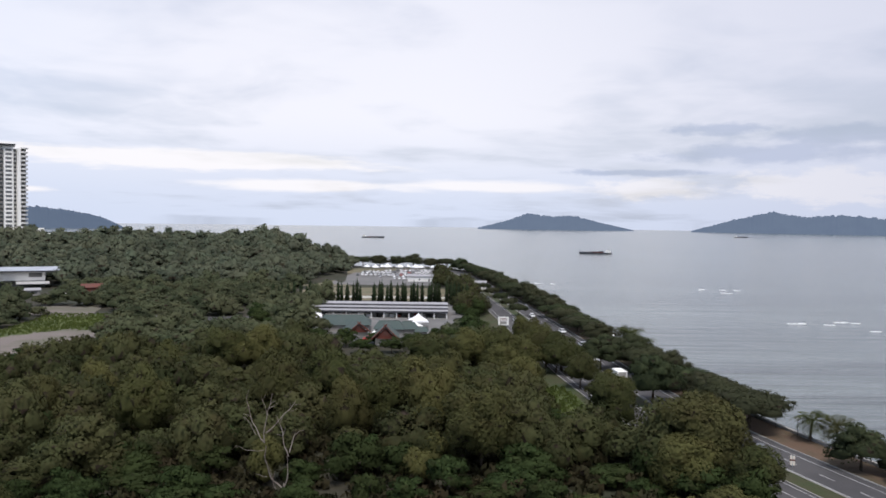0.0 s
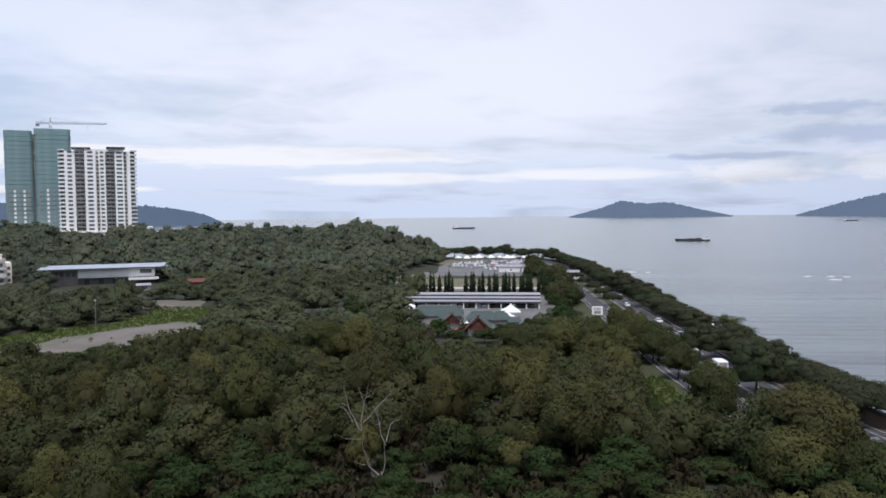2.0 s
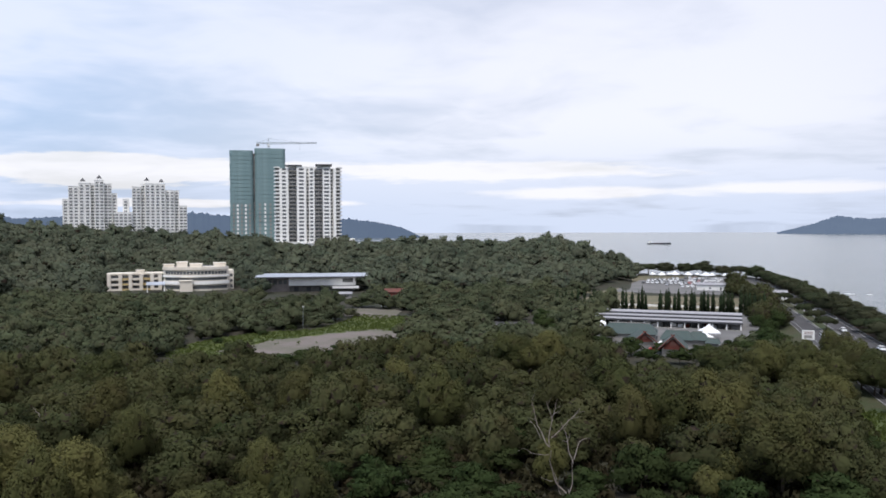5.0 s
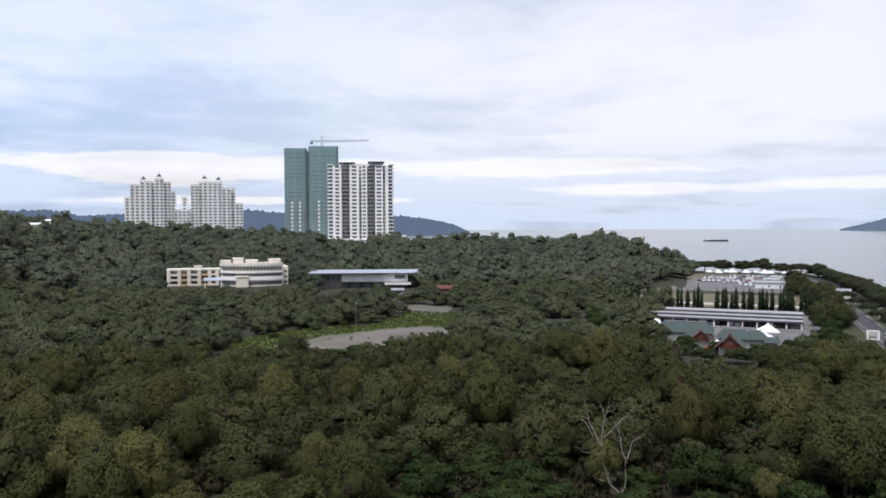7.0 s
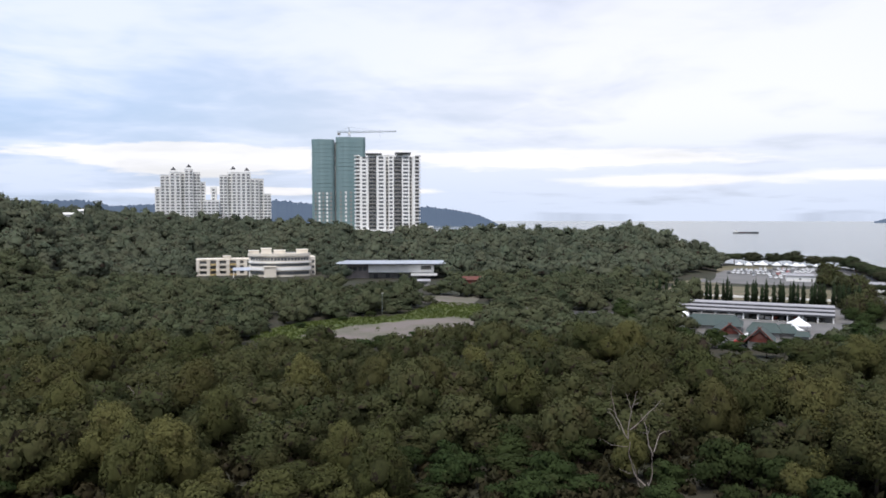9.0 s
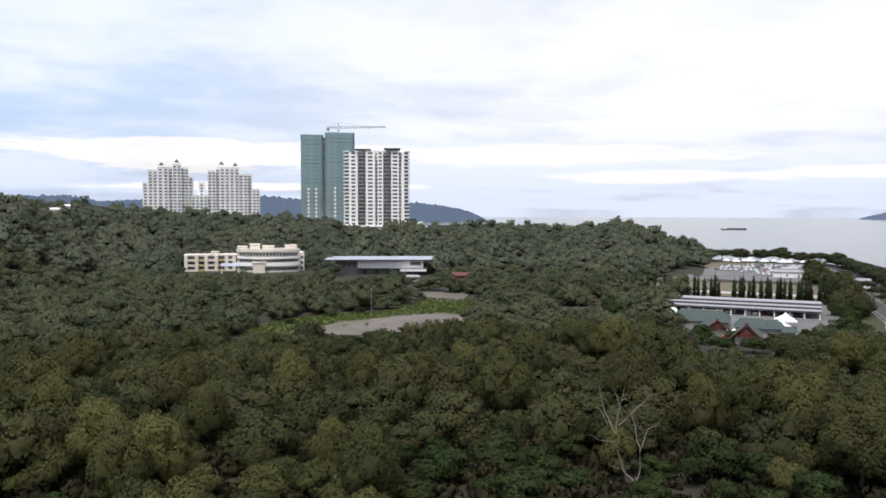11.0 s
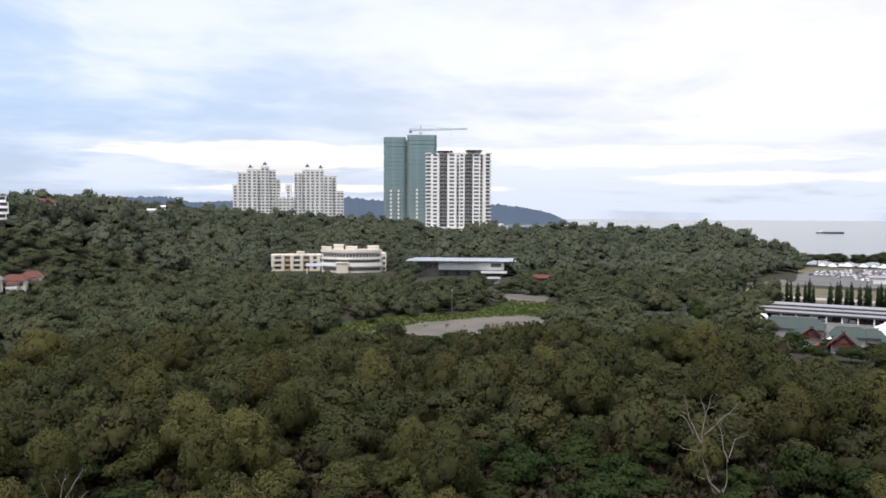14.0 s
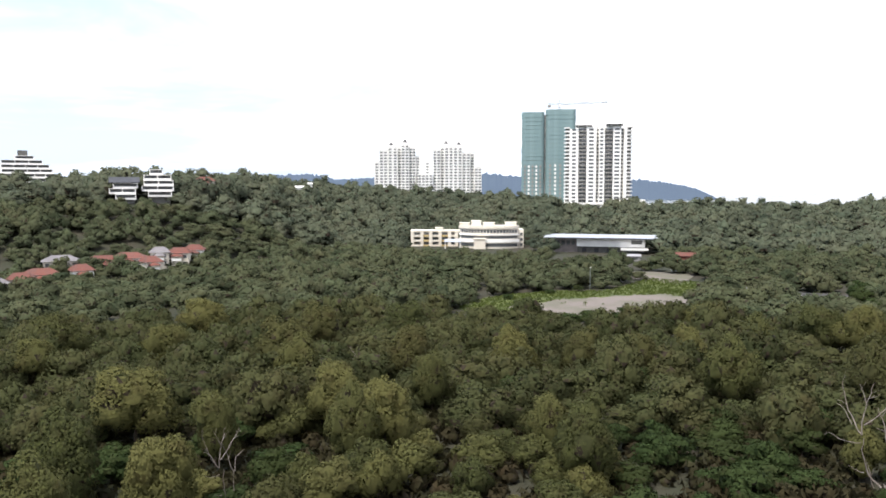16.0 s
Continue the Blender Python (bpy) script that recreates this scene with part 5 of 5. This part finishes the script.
for a, d, w, f, tn, rf, wl in ((72.4, 306, 12, 2, 4, "slate", "cream"), (70.6, 312, 9, 2, -6, "redroof", "cream"), (69.4, 318, 13, 2, 8, "redroof", "cream"), (68.2, 336, 14, 2, 0, "slate", "cream"), (67.0, 322, 8, 2, 12, "redroof", "white"),
                               (65.6, 334, 14, 2, -4, "redroof", "white"), (64.0, 338, 14, 2, -10, "redroof", "white"), (62.6, 330, 7, 2, 18, "redroof", "cream"), (62.0, 346, 8, 2, 0, "slate", "cream"), (60.7, 348, 10, 2, -12, "redroof", "cream"), (59.7, 356, 9, 2, -5, "redroof", "white")):
    villa(a, d, w * 0.9, 8, f, tn, rf, wl, z=on_land(*polar(a, d)) - (0.2 if a < 63 else 1.5))


# --- on the ridge: the stepped mansion, the red house, the terraced hotel, small white houses
def terraces(name, azimuth, dist, z, rows, label, category, storey=3.0, turn=0.0):
    """Floors of (x0, x1, front), each a slab with a parapet and a recessed glazed wall."""
    t = thing(name, azimuth, dist, z, turn, label=label, category=category)
    for q, (x0, x1, y) in enumerate(rows):
        z0 = q * storey
        # recess shade is painted on: the set-back wall is dark all over
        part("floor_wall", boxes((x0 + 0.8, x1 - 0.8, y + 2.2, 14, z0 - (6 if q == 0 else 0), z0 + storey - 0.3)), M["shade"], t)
        part("slab", boxes((x0, x1, y, 14.2, z0 + storey - 0.3, z0 + storey)), M["plainwhite"], t)
        part("parapet", boxes((x0, x1, y, y + 0.2, z0, z0 + 1.0)), M["plainwhite"], t)
        k = max(2, int((x1 - x0) / 3.2))
        windows(t, [x0 + (x1 - x0) * (m + 0.5) / k for m in range(k)], y + 2.2, z0, 1, storey, 2.3, 1.9, sill=0.3)
        pier = part("pier", boxes((-0.2, 0.2, -0.2, 0.2, 1.0, storey - 0.3)), M["white"], t)
        pier.matrix_basis = pose(x0 + 0.3, y + 0.3, z0)
        for m in range(1, k // 2 + 1):
            again(pier, x0 + 0.3 + (x1 - x0 - 0.6) * m / (k // 2), y + 0.3, z0)
    return t


m = terraces("mansion", 62.0, 440, 35.6, [(-5, 7, -4), (-8, 8, -3), (-7, 8, -1), (-7, 7, 1), (-4, 3, 4)], "stepped white hillside mansion with terraces", "mansion", 2.9)
m2 = terraces("mansion", 64.2, 436, 34.2, [(-4, 6, -5), (-7, 6, -3), (-5, 7, 0)], "white hillside house with a dark roof", "mansion", 2.9)
part("roof", sweep([(-1, 8.6), (6, 11.4), (14, 8.6), (14, 8.9), (6, 11.8), (-1, 8.9)], -7, 8), M["darkroof"], m2, "dark pitched roof")
villa(58.9, 455, 10, 8, 2, 5, "redroof", "cream", z=38.2)
hut(52.3, 560, 6, 5, 4.0, "plainwhite", "plainwhite", "small white house on the wooded hill", z=36.5)
hut(51.6, 575, 4, 4, 5.5, "plainwhite", "plainwhite", "small white house on the wooded hill", z=37.5)
h = terraces("hotel", 69.7, 590, 44.0, [(-17, 17, -4), (-18, 15, -3), (-18, 13, -2), (-18, 11, -1), (-18, 7, 0), (-10, 2, 2)], "white terraced hotel with long balcony bands", "hotel", 3.0)
part("lift_room", boxes((-8, -2, 4, 12, 18, 21.5)), M["shade"], h)


# ---------------------------------------------------------------- signs, vehicles, boats
def billboard():
    t = thing("billboard", -4.55, 268, 3.1, 8, label="white roadside billboard on two posts", category="billboard")
    panel = part("panel", boxes((-1.8, 1.8, -0.15, 0.15, 1.1, 4.0), bevel=0.04), M["plainwhite"], t)
    for x in (-1.2, 1.2):
        part("post", tube(bmesh.new(), [(x, 0.1, -0.2), (x, 0.1, 1.3)], [0.14, 0.14], 6), M["steel"], t)
    part("picture", boxes((-1.2, 1.1, -0.18, -0.155, 1.5, 2.5)), M["concrete"], panel, "pale grey panel")
    for z in (2.8, 3.3):
        part("lettering", boxes((-1.2, 1.2, -0.18, -0.155, z, z + 0.2)), M["rust"], panel)


billboard()


def paint(name, colour):
    return material(name, colour, 0.35, 0.06, 2.0, None, 0.4, 0.0, 0.0, 0.5)


PAINTS = [paint("car_paint_" + n, c) for n, c in (("white", (0.72, 0.72, 0.72)), ("silver", (0.45, 0.46, 0.48)), ("black", (0.03, 0.03, 0.035)), ("red", (0.35, 0.05, 0.04)), ("blue", (0.06, 0.1, 0.2)))]
COLOURS = ("white", "silver", "black", "dark red", "dark blue")


def wheels(t, xs, y, r):
    tyre = bmesh.new()
    bmesh.ops.create_cone(tyre, cap_ends=True, segments=10, radius1=r, radius2=r, depth=0.22, matrix=Matrix.Rotation(radians(90), 4, "Y"))
    first = part("wheel", tyre, M["tyre"], t)
    first.matrix_basis = pose(xs, y[0], r)
    for x, yy in ((-xs, y[0]), (xs, y[1]), (-xs, y[1])):
        again(first, x, yy, r)


def car_model(n):
    t = new("car")
    body = sweep([(-2.15, 0.35), (-2.2, 0.7), (-1.9, 0.9), (1.6, 0.95), (2.15, 0.75), (2.2, 0.35)], -0.85, 0.85)
    bmesh.ops.bevel(body, geom=list(body.edges), offset=0.08, segments=1, affect="EDGES")
    part("body", body, PAINTS[n], t)
    part("window_band", sweep([(-1.35, 0.9), (-0.75, 1.38), (0.9, 1.38), (1.45, 0.92)], -0.74, 0.74), M["glass"], t)
    part("roof", boxes((-0.7, 0.7, -0.75, 0.9, 1.36, 1.45), bevel=0.04), PAINTS[n], t)
    wheels(t, 0.8, (-1.35, 1.35), 0.32)
    return tagged(t, COLOURS[n] + " saloon car with dark windows", "car", "cars")


cars = [car_model(n) for n in range(4)]
r = random.Random(11)
used = set()


def park(x, y, turn, n=None, z=3.1):
    n = r.choice((0, 0, 0, 0, 0, 1, 1, 2, 3)) if n is None else n
    m = pose(x, y, z, 0, 0, turn)
    if n not in used:
        used.add(n)
        cars[n].matrix_basis = m
        return cars[n]
    return copy_thing(cars[n], m)


for row, (y, x0, x1) in enumerate(((512, -56, -12), (519, -54, -14), (536, -58, -10), (543, -54, -10), (560, -44, -8), (567, -36, -8), (498, -40, -10), (484, -30, -10))):
    x = x0
    while x < x1:
        if r.random() < 0.8:
            park(x, y, r.uniform(-4, 4) + (180 if row % 2 else 0))
        x += 2.9
for x, y in ((-66, 262), (-70, 266), (-82, 268), (-90, 270), (-58, 262), (-28, 238), (-22, 236), (-76, 262)):
    park(x, y, r.uniform(0, 180))
for off, y in ((4.2, 206), (7.0, 258), (4.5, 300), (7.2, 330), (-4.2, 285), (5.0, 360), (-7.0, 340), (4.6, 400), (-4.0, 420), (7.0, 440), (7.0, 230)):
    park(float(road_x(y)) + off, y, 6, z=3.06)
park(float(road_x(126)) + 4.3, 126, 14, 2, z=3.06)
for x, y in ((-178, 360), (-170, 352), (-150, 322)):
    park(x, y, r.uniform(0, 180), 0)


def lorry():
    t = new("box_lorry")
    part("box", boxes((-1.15, 1.15, -2.6, 1.6, 0.8, 3.2), bevel=0.06), M["plainwhite"], t, "white cargo box")
    part("cab", sweep([(1.7, 0.5), (3.3, 0.5), (3.3, 1.4), (2.9, 2.3), (1.7, 2.4)], -1.0, 1.0), PAINTS[0], t)
    part("windscreen", sweep([(3.32, 1.45), (2.94, 2.25), (2.9, 2.2), (3.28, 1.4)], -0.85, 0.85), M["glass"], t)
    part("rear_door", boxes((-0.9, 0.9, -2.64, -2.58, 1.0, 3.0)), M["concrete"], t)
    part("chassis", boxes((-0.5, 0.5, -2.5, 3.2, 0.45, 0.8)), M["tyre"], t)
    wheels(t, 0.9, (-1.6, 2.3), 0.45)
    t.matrix_basis = pose(41.0, 178, 3.06, 0, 0, 6)
    tagged(t, "small white box lorry on the road", "lorry")


lorry()


def marker():
    t = new("road_sign")
    t.matrix_basis = pose(54.0, 117.5, 3.06, 0, 0, -20)
    part("post", tube(bmesh.new(), [(0, 0, 0), (0, 0, 1.7)], [0.06, 0.06], 6), M["steel"], t)
    part("plate", boxes((-0.35, 0.35, -0.05, 0.05, 0.2, 1.7), bevel=0.03), M["cream"], t, "cream and red marker plate")
    part("band", boxes((-0.36, 0.36, -0.06, 0.06, 0.9, 1.15)), M["redroof"], t)
    tagged(t, "cream road works marker standing in the median", "road sign")


marker()


globe = new("promenade_lamp")
bm = bmesh.new()
bmesh.ops.create_uvsphere(bm, u_segments=10, v_segments=6, radius=0.32, matrix=Matrix.Translation((0, 0, 3.2)))
part("globe", bm, M["plainwhite"], globe, "white lamp globe")
part("pole", tube(bmesh.new(), [(0, 0, -0.1), (0, 0, 2.95)], [0.06, 0.05], 6), M["tyre"], globe)
tagged(globe, "white globe lamp by the sea wall", "lamp", "promenade lamps")
for q, y in enumerate((134, 140, 146, 100, 232, 246)):
    m = pose(float(road_x(y)) + 16.6, y, 3.08)
    if q == 0:
        globe.matrix_basis = m
    else:
        copy_thing(globe, m)

pole = new("light_mast")
part("pole", tube(bmesh.new(), [(0, 0, -0.2), (0, 0, 8)], [0.08, 0.05], 6), M["steel"], pole)
part("lamp_head", boxes((-0.35, 0.35, -0.1, 0.1, 7.9, 8.05)), M["plainwhite"], pole)
pole.matrix_basis = pose(-148, 246, 3.1)
tagged(pole, "thin grey light mast at the field", "light mast")


def ship(x, y, length, turn, label, heap):
    t = new("cargo_ship")
    t.matrix_basis = pose(x, y, 0, 0, 0, turn)
    k = length / 60
    out = [(-30, -3.5), (-31, 0), (-30, 3.5), (-10, 5), (20, 5), (27, 3), (31, 0), (27, -3), (20, -5), (-10, -5)]
    hull_bm = prism([(px * k, py * k) for px, py in out], -1.0, 2.6 * k)
    for v in hull_bm.verts:
        if v.co.z > 0 and v.co.x > 18 * k:
            v.co.z += 1.3 * k
            v.co.x += 1.5 * k
    part("hull", hull_bm, M["hull"], t, "dark hull")
    part("hatch", boxes((-14 * k, 18 * k, -3.4 * k, 3.4 * k, 2.6 * k, 3.6 * k), bevel=0.2), M["rust"], t)
    house = part("wheelhouse", boxes((-28 * k, -19 * k, -3.5 * k, 3.5 * k, 2.6 * k, 5.4 * k), (-27 * k, -21 * k, -3 * k, 3 * k, 5.4 * k, 7.6 * k), bevel=0.2), M["plainwhite"], t)
    part("window_band", boxes((-27.05 * k, -20.95 * k, -3.05 * k, 3.05 * k, 6.2 * k, 7.0 * k)), M["glass"], house)
    part("funnel", boxes((-26 * k, -24.5 * k, -0.8 * k, 0.8 * k, 7.6 * k, 9.4 * k)), M["hull"], t)
    part("mast", tube(bmesh.new(), [(14 * k, 0, 3.4 * k), (14 * k, 0, 9 * k)], [0.3 * k, 0.15 * k], 5), M["steel"], t)
    if heap:
        for x0, x1, zz in ((-15, -4, 5.6), (-1, 10, 5.0)):
            part("deck_cargo", boxes((x0 * k, x1 * k, -3 * k, 3 * k, 3.6 * k, zz * k), bevel=0.3), M["hull"], t)
    tagged(t, label, "ship")


ship(197, 998, 40, 176, "dark laden cargo ship lying at anchor", True)
ship(-160, 1760, 49, 4, "long dark cargo barge on the open sea", False)
ship(930, 2420, 46, 10, "small grey ship before the far island", False)


# ---------------------------------------------------------------- breaking waves
def breaker(x, y, length, wide, seed):
    g = random.Random(seed)
    bm = bmesh.new()
    n = 18
    rows = []
    for q in range(n + 1):
        f = q / n
        w = wide * math.sin(f * math.pi) ** 0.5 * g.uniform(0.25, 1.0)
        px, py = (f - 0.5) * length, g.uniform(-0.5, 0.5) * wide * 0.5 - 0.05 * length * (f - 0.5)
        rows.append([bm.verts.new((px, py - w / 2, 0.02)), bm.verts.new((px, py, 0.28)), bm.verts.new((px, py + w / 2, 0.02))])
    for r0, r1 in zip(rows, rows[1:]):
        for q in range(2):
            bm.faces.new((r0[q], r1[q], r1[q + 1], r0[q + 1]))
    ob = part("breaker", bm, M["foam"])
    ob.matrix_basis = pose(x, y, 0, 0, 0, -14)
    return tagged(ob, "white crest of a small breaking wave", "wave", "breaking waves")


crest = random.Random(8)
for q, (x, y, l, w) in enumerate(((153, 312, 22, 1.6), (172, 318, 16, 1.2), (168, 292, 7, 1.2), (176, 278, 5, 1.0), (172, 262, 6, 0.8), (60, 505, 26, 2.2), (170, 470, 24, 1.8), (166, 448, 6, 1.6), (186, 306, 8, 1.2), (150, 250, 4, 0.8))):
    for k in range(1 + int(l / 8)):
        f = crest.uniform(-0.5, 0.5)
        breaker(x + f * l, y - f * l * 0.25 + crest.uniform(-1.5, 1.5), crest.uniform(2.5, 7.0), w * crest.uniform(0.4, 0.9), q * 9 + k)


# ---------------------------------------------------------------- trees along the road, the shore and the market
rains = [tree_model(rng, "rain_tree", lift(scaled(lobes_of(rng, kind, n), 5.5, 7.0), 1.7), 3.3, 0.26, M["raintree"], 5200, 0.3, "spreading dark green rain tree beside the road", long=1.4, fill=0.74) for n, kind in ((13, "round"), (16, "umbrella"), (12, "round"))]
for m in rains:
    m["group"] = "shore trees"
spots = []
y = 66.0
while y < 590:
    if not 104 < y < 139 and not 226 < y < 238:
        spots.append((float(road_x(y)) + rng.uniform(12.6, 15.0), y, rng.uniform(0.85, 1.18), rng.uniform(0.74, 1.05)))
    y += rng.uniform(8.0, 11.5) if y < 260 else rng.uniform(6.5, 9.5)
spots += [(43.4, 157.5, 1.1, 1.45), (40.0, 194, 0.9, 1.0), (56.0, 139.5, 1.22, 1.05), (56.5, 148, 1.0, 0.95), (63.7, 116, 0.72, 0.8), (69, 111, 0.8, 0.85)]
spots += [(float(road_x(v)) - 0.3, v, 0.6, 0.75) for v in (303, 326, 350, 377, 405)]
spots += [(polar(a, d)[0], polar(a, d)[1], w, h) for a, d, w, h in ((9.2, 600, 1.1, 1.2), (7.2, 606, 1.3, 1.22), (5.9, 612, 1.5, 1.28), (4.7, 610, 1.6, 1.35), (3.4, 612, 1.5, 1.28), (2.2, 606, 1.5, 1.22), (0.9, 600, 1.4, 1.15), (-0.3, 590, 1.4, 1.28), (-1.3, 575, 1.3, 1.35), (8.3, 590, 1.2, 1.22))]
for q, (x, y, s, h) in enumerate(spots):
    if q < 3:
        rains[q].matrix_basis = pose(x, y, on_land(x, y)) @ Matrix.Diagonal((s, s, h, 1))
    else:
        place(rains[int(rng.integers(3))], x, y, s, h)

# a belt of trees between the market and the road
belt = []
for y in np.arange(240, 560, 6.5):
    for off in (-15, -21) if y < 370 else (-15, -20, -25, -30):
        x = float(road_x(y)) + off + rng.uniform(-2, 2)
        if x > 8 - (y - 300) * 0.02 or y > 430:
            if y > 300 and x > -4:
                belt.append((x, y, 0))
wood("roadside_woods", belt, ("round", "upright"), 1200, 0.5, M["woods"], 4.6, 8.0, "dark green belt of trees along the road", 1, 0.62, 0.5)

cypress = tree_model(rng, "cypress", lift(scaled(lobes_of(rng, "column", 8), 1.45, 7.4), 0.5), 1.0, 0.12, M["cypress"], 620, 0.42, "slim dark cypress in a row behind the shed", long=1.6, droop=-0.6)
cypress["group"] = "row of cypresses"
for q in range(44):
    f = q / 43
    x, y = -73 + 84 * f + rng.uniform(-0.8, 0.8), 335 + 12 * f + rng.uniform(-1, 1)
    s, h = rng.uniform(0.7, 1.15), rng.uniform(0.82, 1.14)
    if q == 0:
        cypress.matrix_basis = pose(x, y, 3) @ Matrix.Diagonal((s, s, h, 1))
    elif q not in (5, 20, 21):
        place(cypress, x, y, s, h, z=3.0)
tagged(part("garden_wall", boxes((-76, 8, 366, 366.4, 2.8, 3.9)), M["plainwhite"]), "low white wall behind the cypress row", "wall", kind="structure")


def palm_model(seed):
    g = random.Random(seed)
    t = new("palm_tree")
    h = 3.4
    part("trunk", tube(bmesh.new(), [(0, 0, -0.5), (0.1, 0, h * 0.4), (0.3, 0.1, h * 0.8), (0.4, 0.1, h)], [0.26, 0.19, 0.16, 0.14], 7), M["bark"], t)
    vs, fs = [], []
    for q in range(20):
        a, lift_a = q * 2.4 + g.uniform(-0.3, 0.3), g.uniform(-0.1, 1.1)
        length = g.uniform(2.2, 3.0)
        prev = Vector((0.4, 0.1, h))
        d = Vector((math.cos(a) * math.cos(lift_a), math.sin(a) * math.cos(lift_a), math.sin(lift_a)))
        side = d.cross(Vector((0, 0, 1))).normalized()
        for k in range(12):
            d = (d + Vector((0, 0, -0.12))).normalized()
            nxt = prev + d * length / 12
            w = 0.75 * math.sin((k + 1.2) / 13.5 * math.pi) ** 0.7
            for sg in (-1, 1):
                n = len(vs)
                tip = nxt + side * sg * w + d * 0.35 - Vector((0, 0, 0.3 * w))
                half = prev.lerp(nxt, 0.6)
                vs += [prev, half, tip + d * 0.05, tip - d * 0.05]
                fs.append((n, n + 1, n + 2, n + 3))
            prev = nxt
    fr = new("fronds", mesh_of("fronds", [tuple(v) for v in vs], fs, M["palm"]))
    fr.parent = t
    return tagged(t, "coconut palm with ragged fronds by the sea", "palm", "palms by the sea")


palm = palm_model(3)
for q, (x, y, s) in enumerate(((63.2, 131.5, 1.25), (67.2, 129.5, 1.2), (58, 236, 1.4), (60, 229, 1.2), (59, 243, 1.3), (58, 248, 1.2))):
    m = pose(x, y, on_land(x, y), 0, 0, q * 77) @ Matrix.Diagonal((s, s, s, 1))
    if q == 0:
        palm.matrix_basis = m
    else:
        copy_thing(palm, m)


DEAD_SMALL = ((-74, 47, 3, 0.72, 100), (-104, 92, 3, 0.6, 200), (-101, 105, 3, 0.55, 30))


def dead_tree():
    g = random.Random(5)
    t = new("dead_tree")
    t.matrix_basis = pose(-20.0, 97, 3, 0, 0, 11.9) @ Matrix.Diagonal((0.88, 0.88, 0.97, 1))

    def limb(bm, x, z, angle, length, bend, r, twigs, deep=0.0):
        """A crooked limb from (x, z), leaning by an angle from the upright that changes by bend on its way."""
        n = max(4, int(length * 1.6))
        p, pts, rad = Vector((x, deep, z)), [Vector((x, deep, z))], [r]
        side = g.uniform(-0.25, 0.25)
        for q in range(n):
            a = radians(angle + bend * (q + 0.5) / n + g.uniform(-13, 13))
            p = p + Vector((math.sin(a), side + g.uniform(-0.12, 0.12), math.cos(a))) * (length / n)
            pts.append(p)
            rad.append(r * (1 - 0.62 * (q + 1) / n))
        tube(bm, pts, [v * 0.82 for v in rad], 6)
        for q in range(twigs):
            k = g.randint(n // 2, n)
            limb(bm, pts[k].x, pts[k].z, angle + bend + g.choice((-1, 1)) * g.uniform(25, 60), g.uniform(0.5, 1.5), g.uniform(-20, 20), rad[k] * 0.6, 0, pts[k].y)

    trunk = bmesh.new()
    limb(trunk, 0.1, -0.5, -2, 4.0, 0, 0.21, 0)
    part("trunk", trunk, M["deadwood"], t)
    for row in ((-0.1, 3.1, -50, 6.6, 62, 0.15, 0), (-0.9, 2.9, -32, 3.3, 24, 0.08, 1), (-2.5, 9.1, -38, 6.4, 22, 0.10, 3), (-2.5, 9.1, 6, 6.6, 8, 0.11, 3), (-2.0, 12.6, -24, 2.6, 6, 0.06, 1),
                (-2.3, 10.3, 62, 6.0, -28, 0.10, 3), (-0.3, 11.6, 14, 1.6, 4, 0.06, 0), (-2.6, 8.1, -88, 3.8, 34, 0.06, 2), (-3.7, 10.2, -16, 3.0, -52, 0.06, 1), (-2.1, 4.6, -82, 1.9, 8, 0.05, 0),
                (0.1, 2.0, 14, 5.4, -10, 0.12, 1), (0.9, 7.1, -20, 5.6, 2, 0.10, 2), (1.0, 7.6, 16, 2.5, 4, 0.09, 0), (1.7, 9.9, 64, 1.6, 0, 0.08, 0)):
        bm = bmesh.new()
        limb(bm, *row)
        part("branch", bm, M["deadwood"], t)
    tagged(t, "bare grey dead tree with forked branches", "dead tree", "dead trees")
    for x, y, z, s, turn in DEAD_SMALL:
        copy_thing(t, pose(x, y, z, 0, 0, turn) @ Matrix.Diagonal((s, s, s, 1)))


dead_tree()
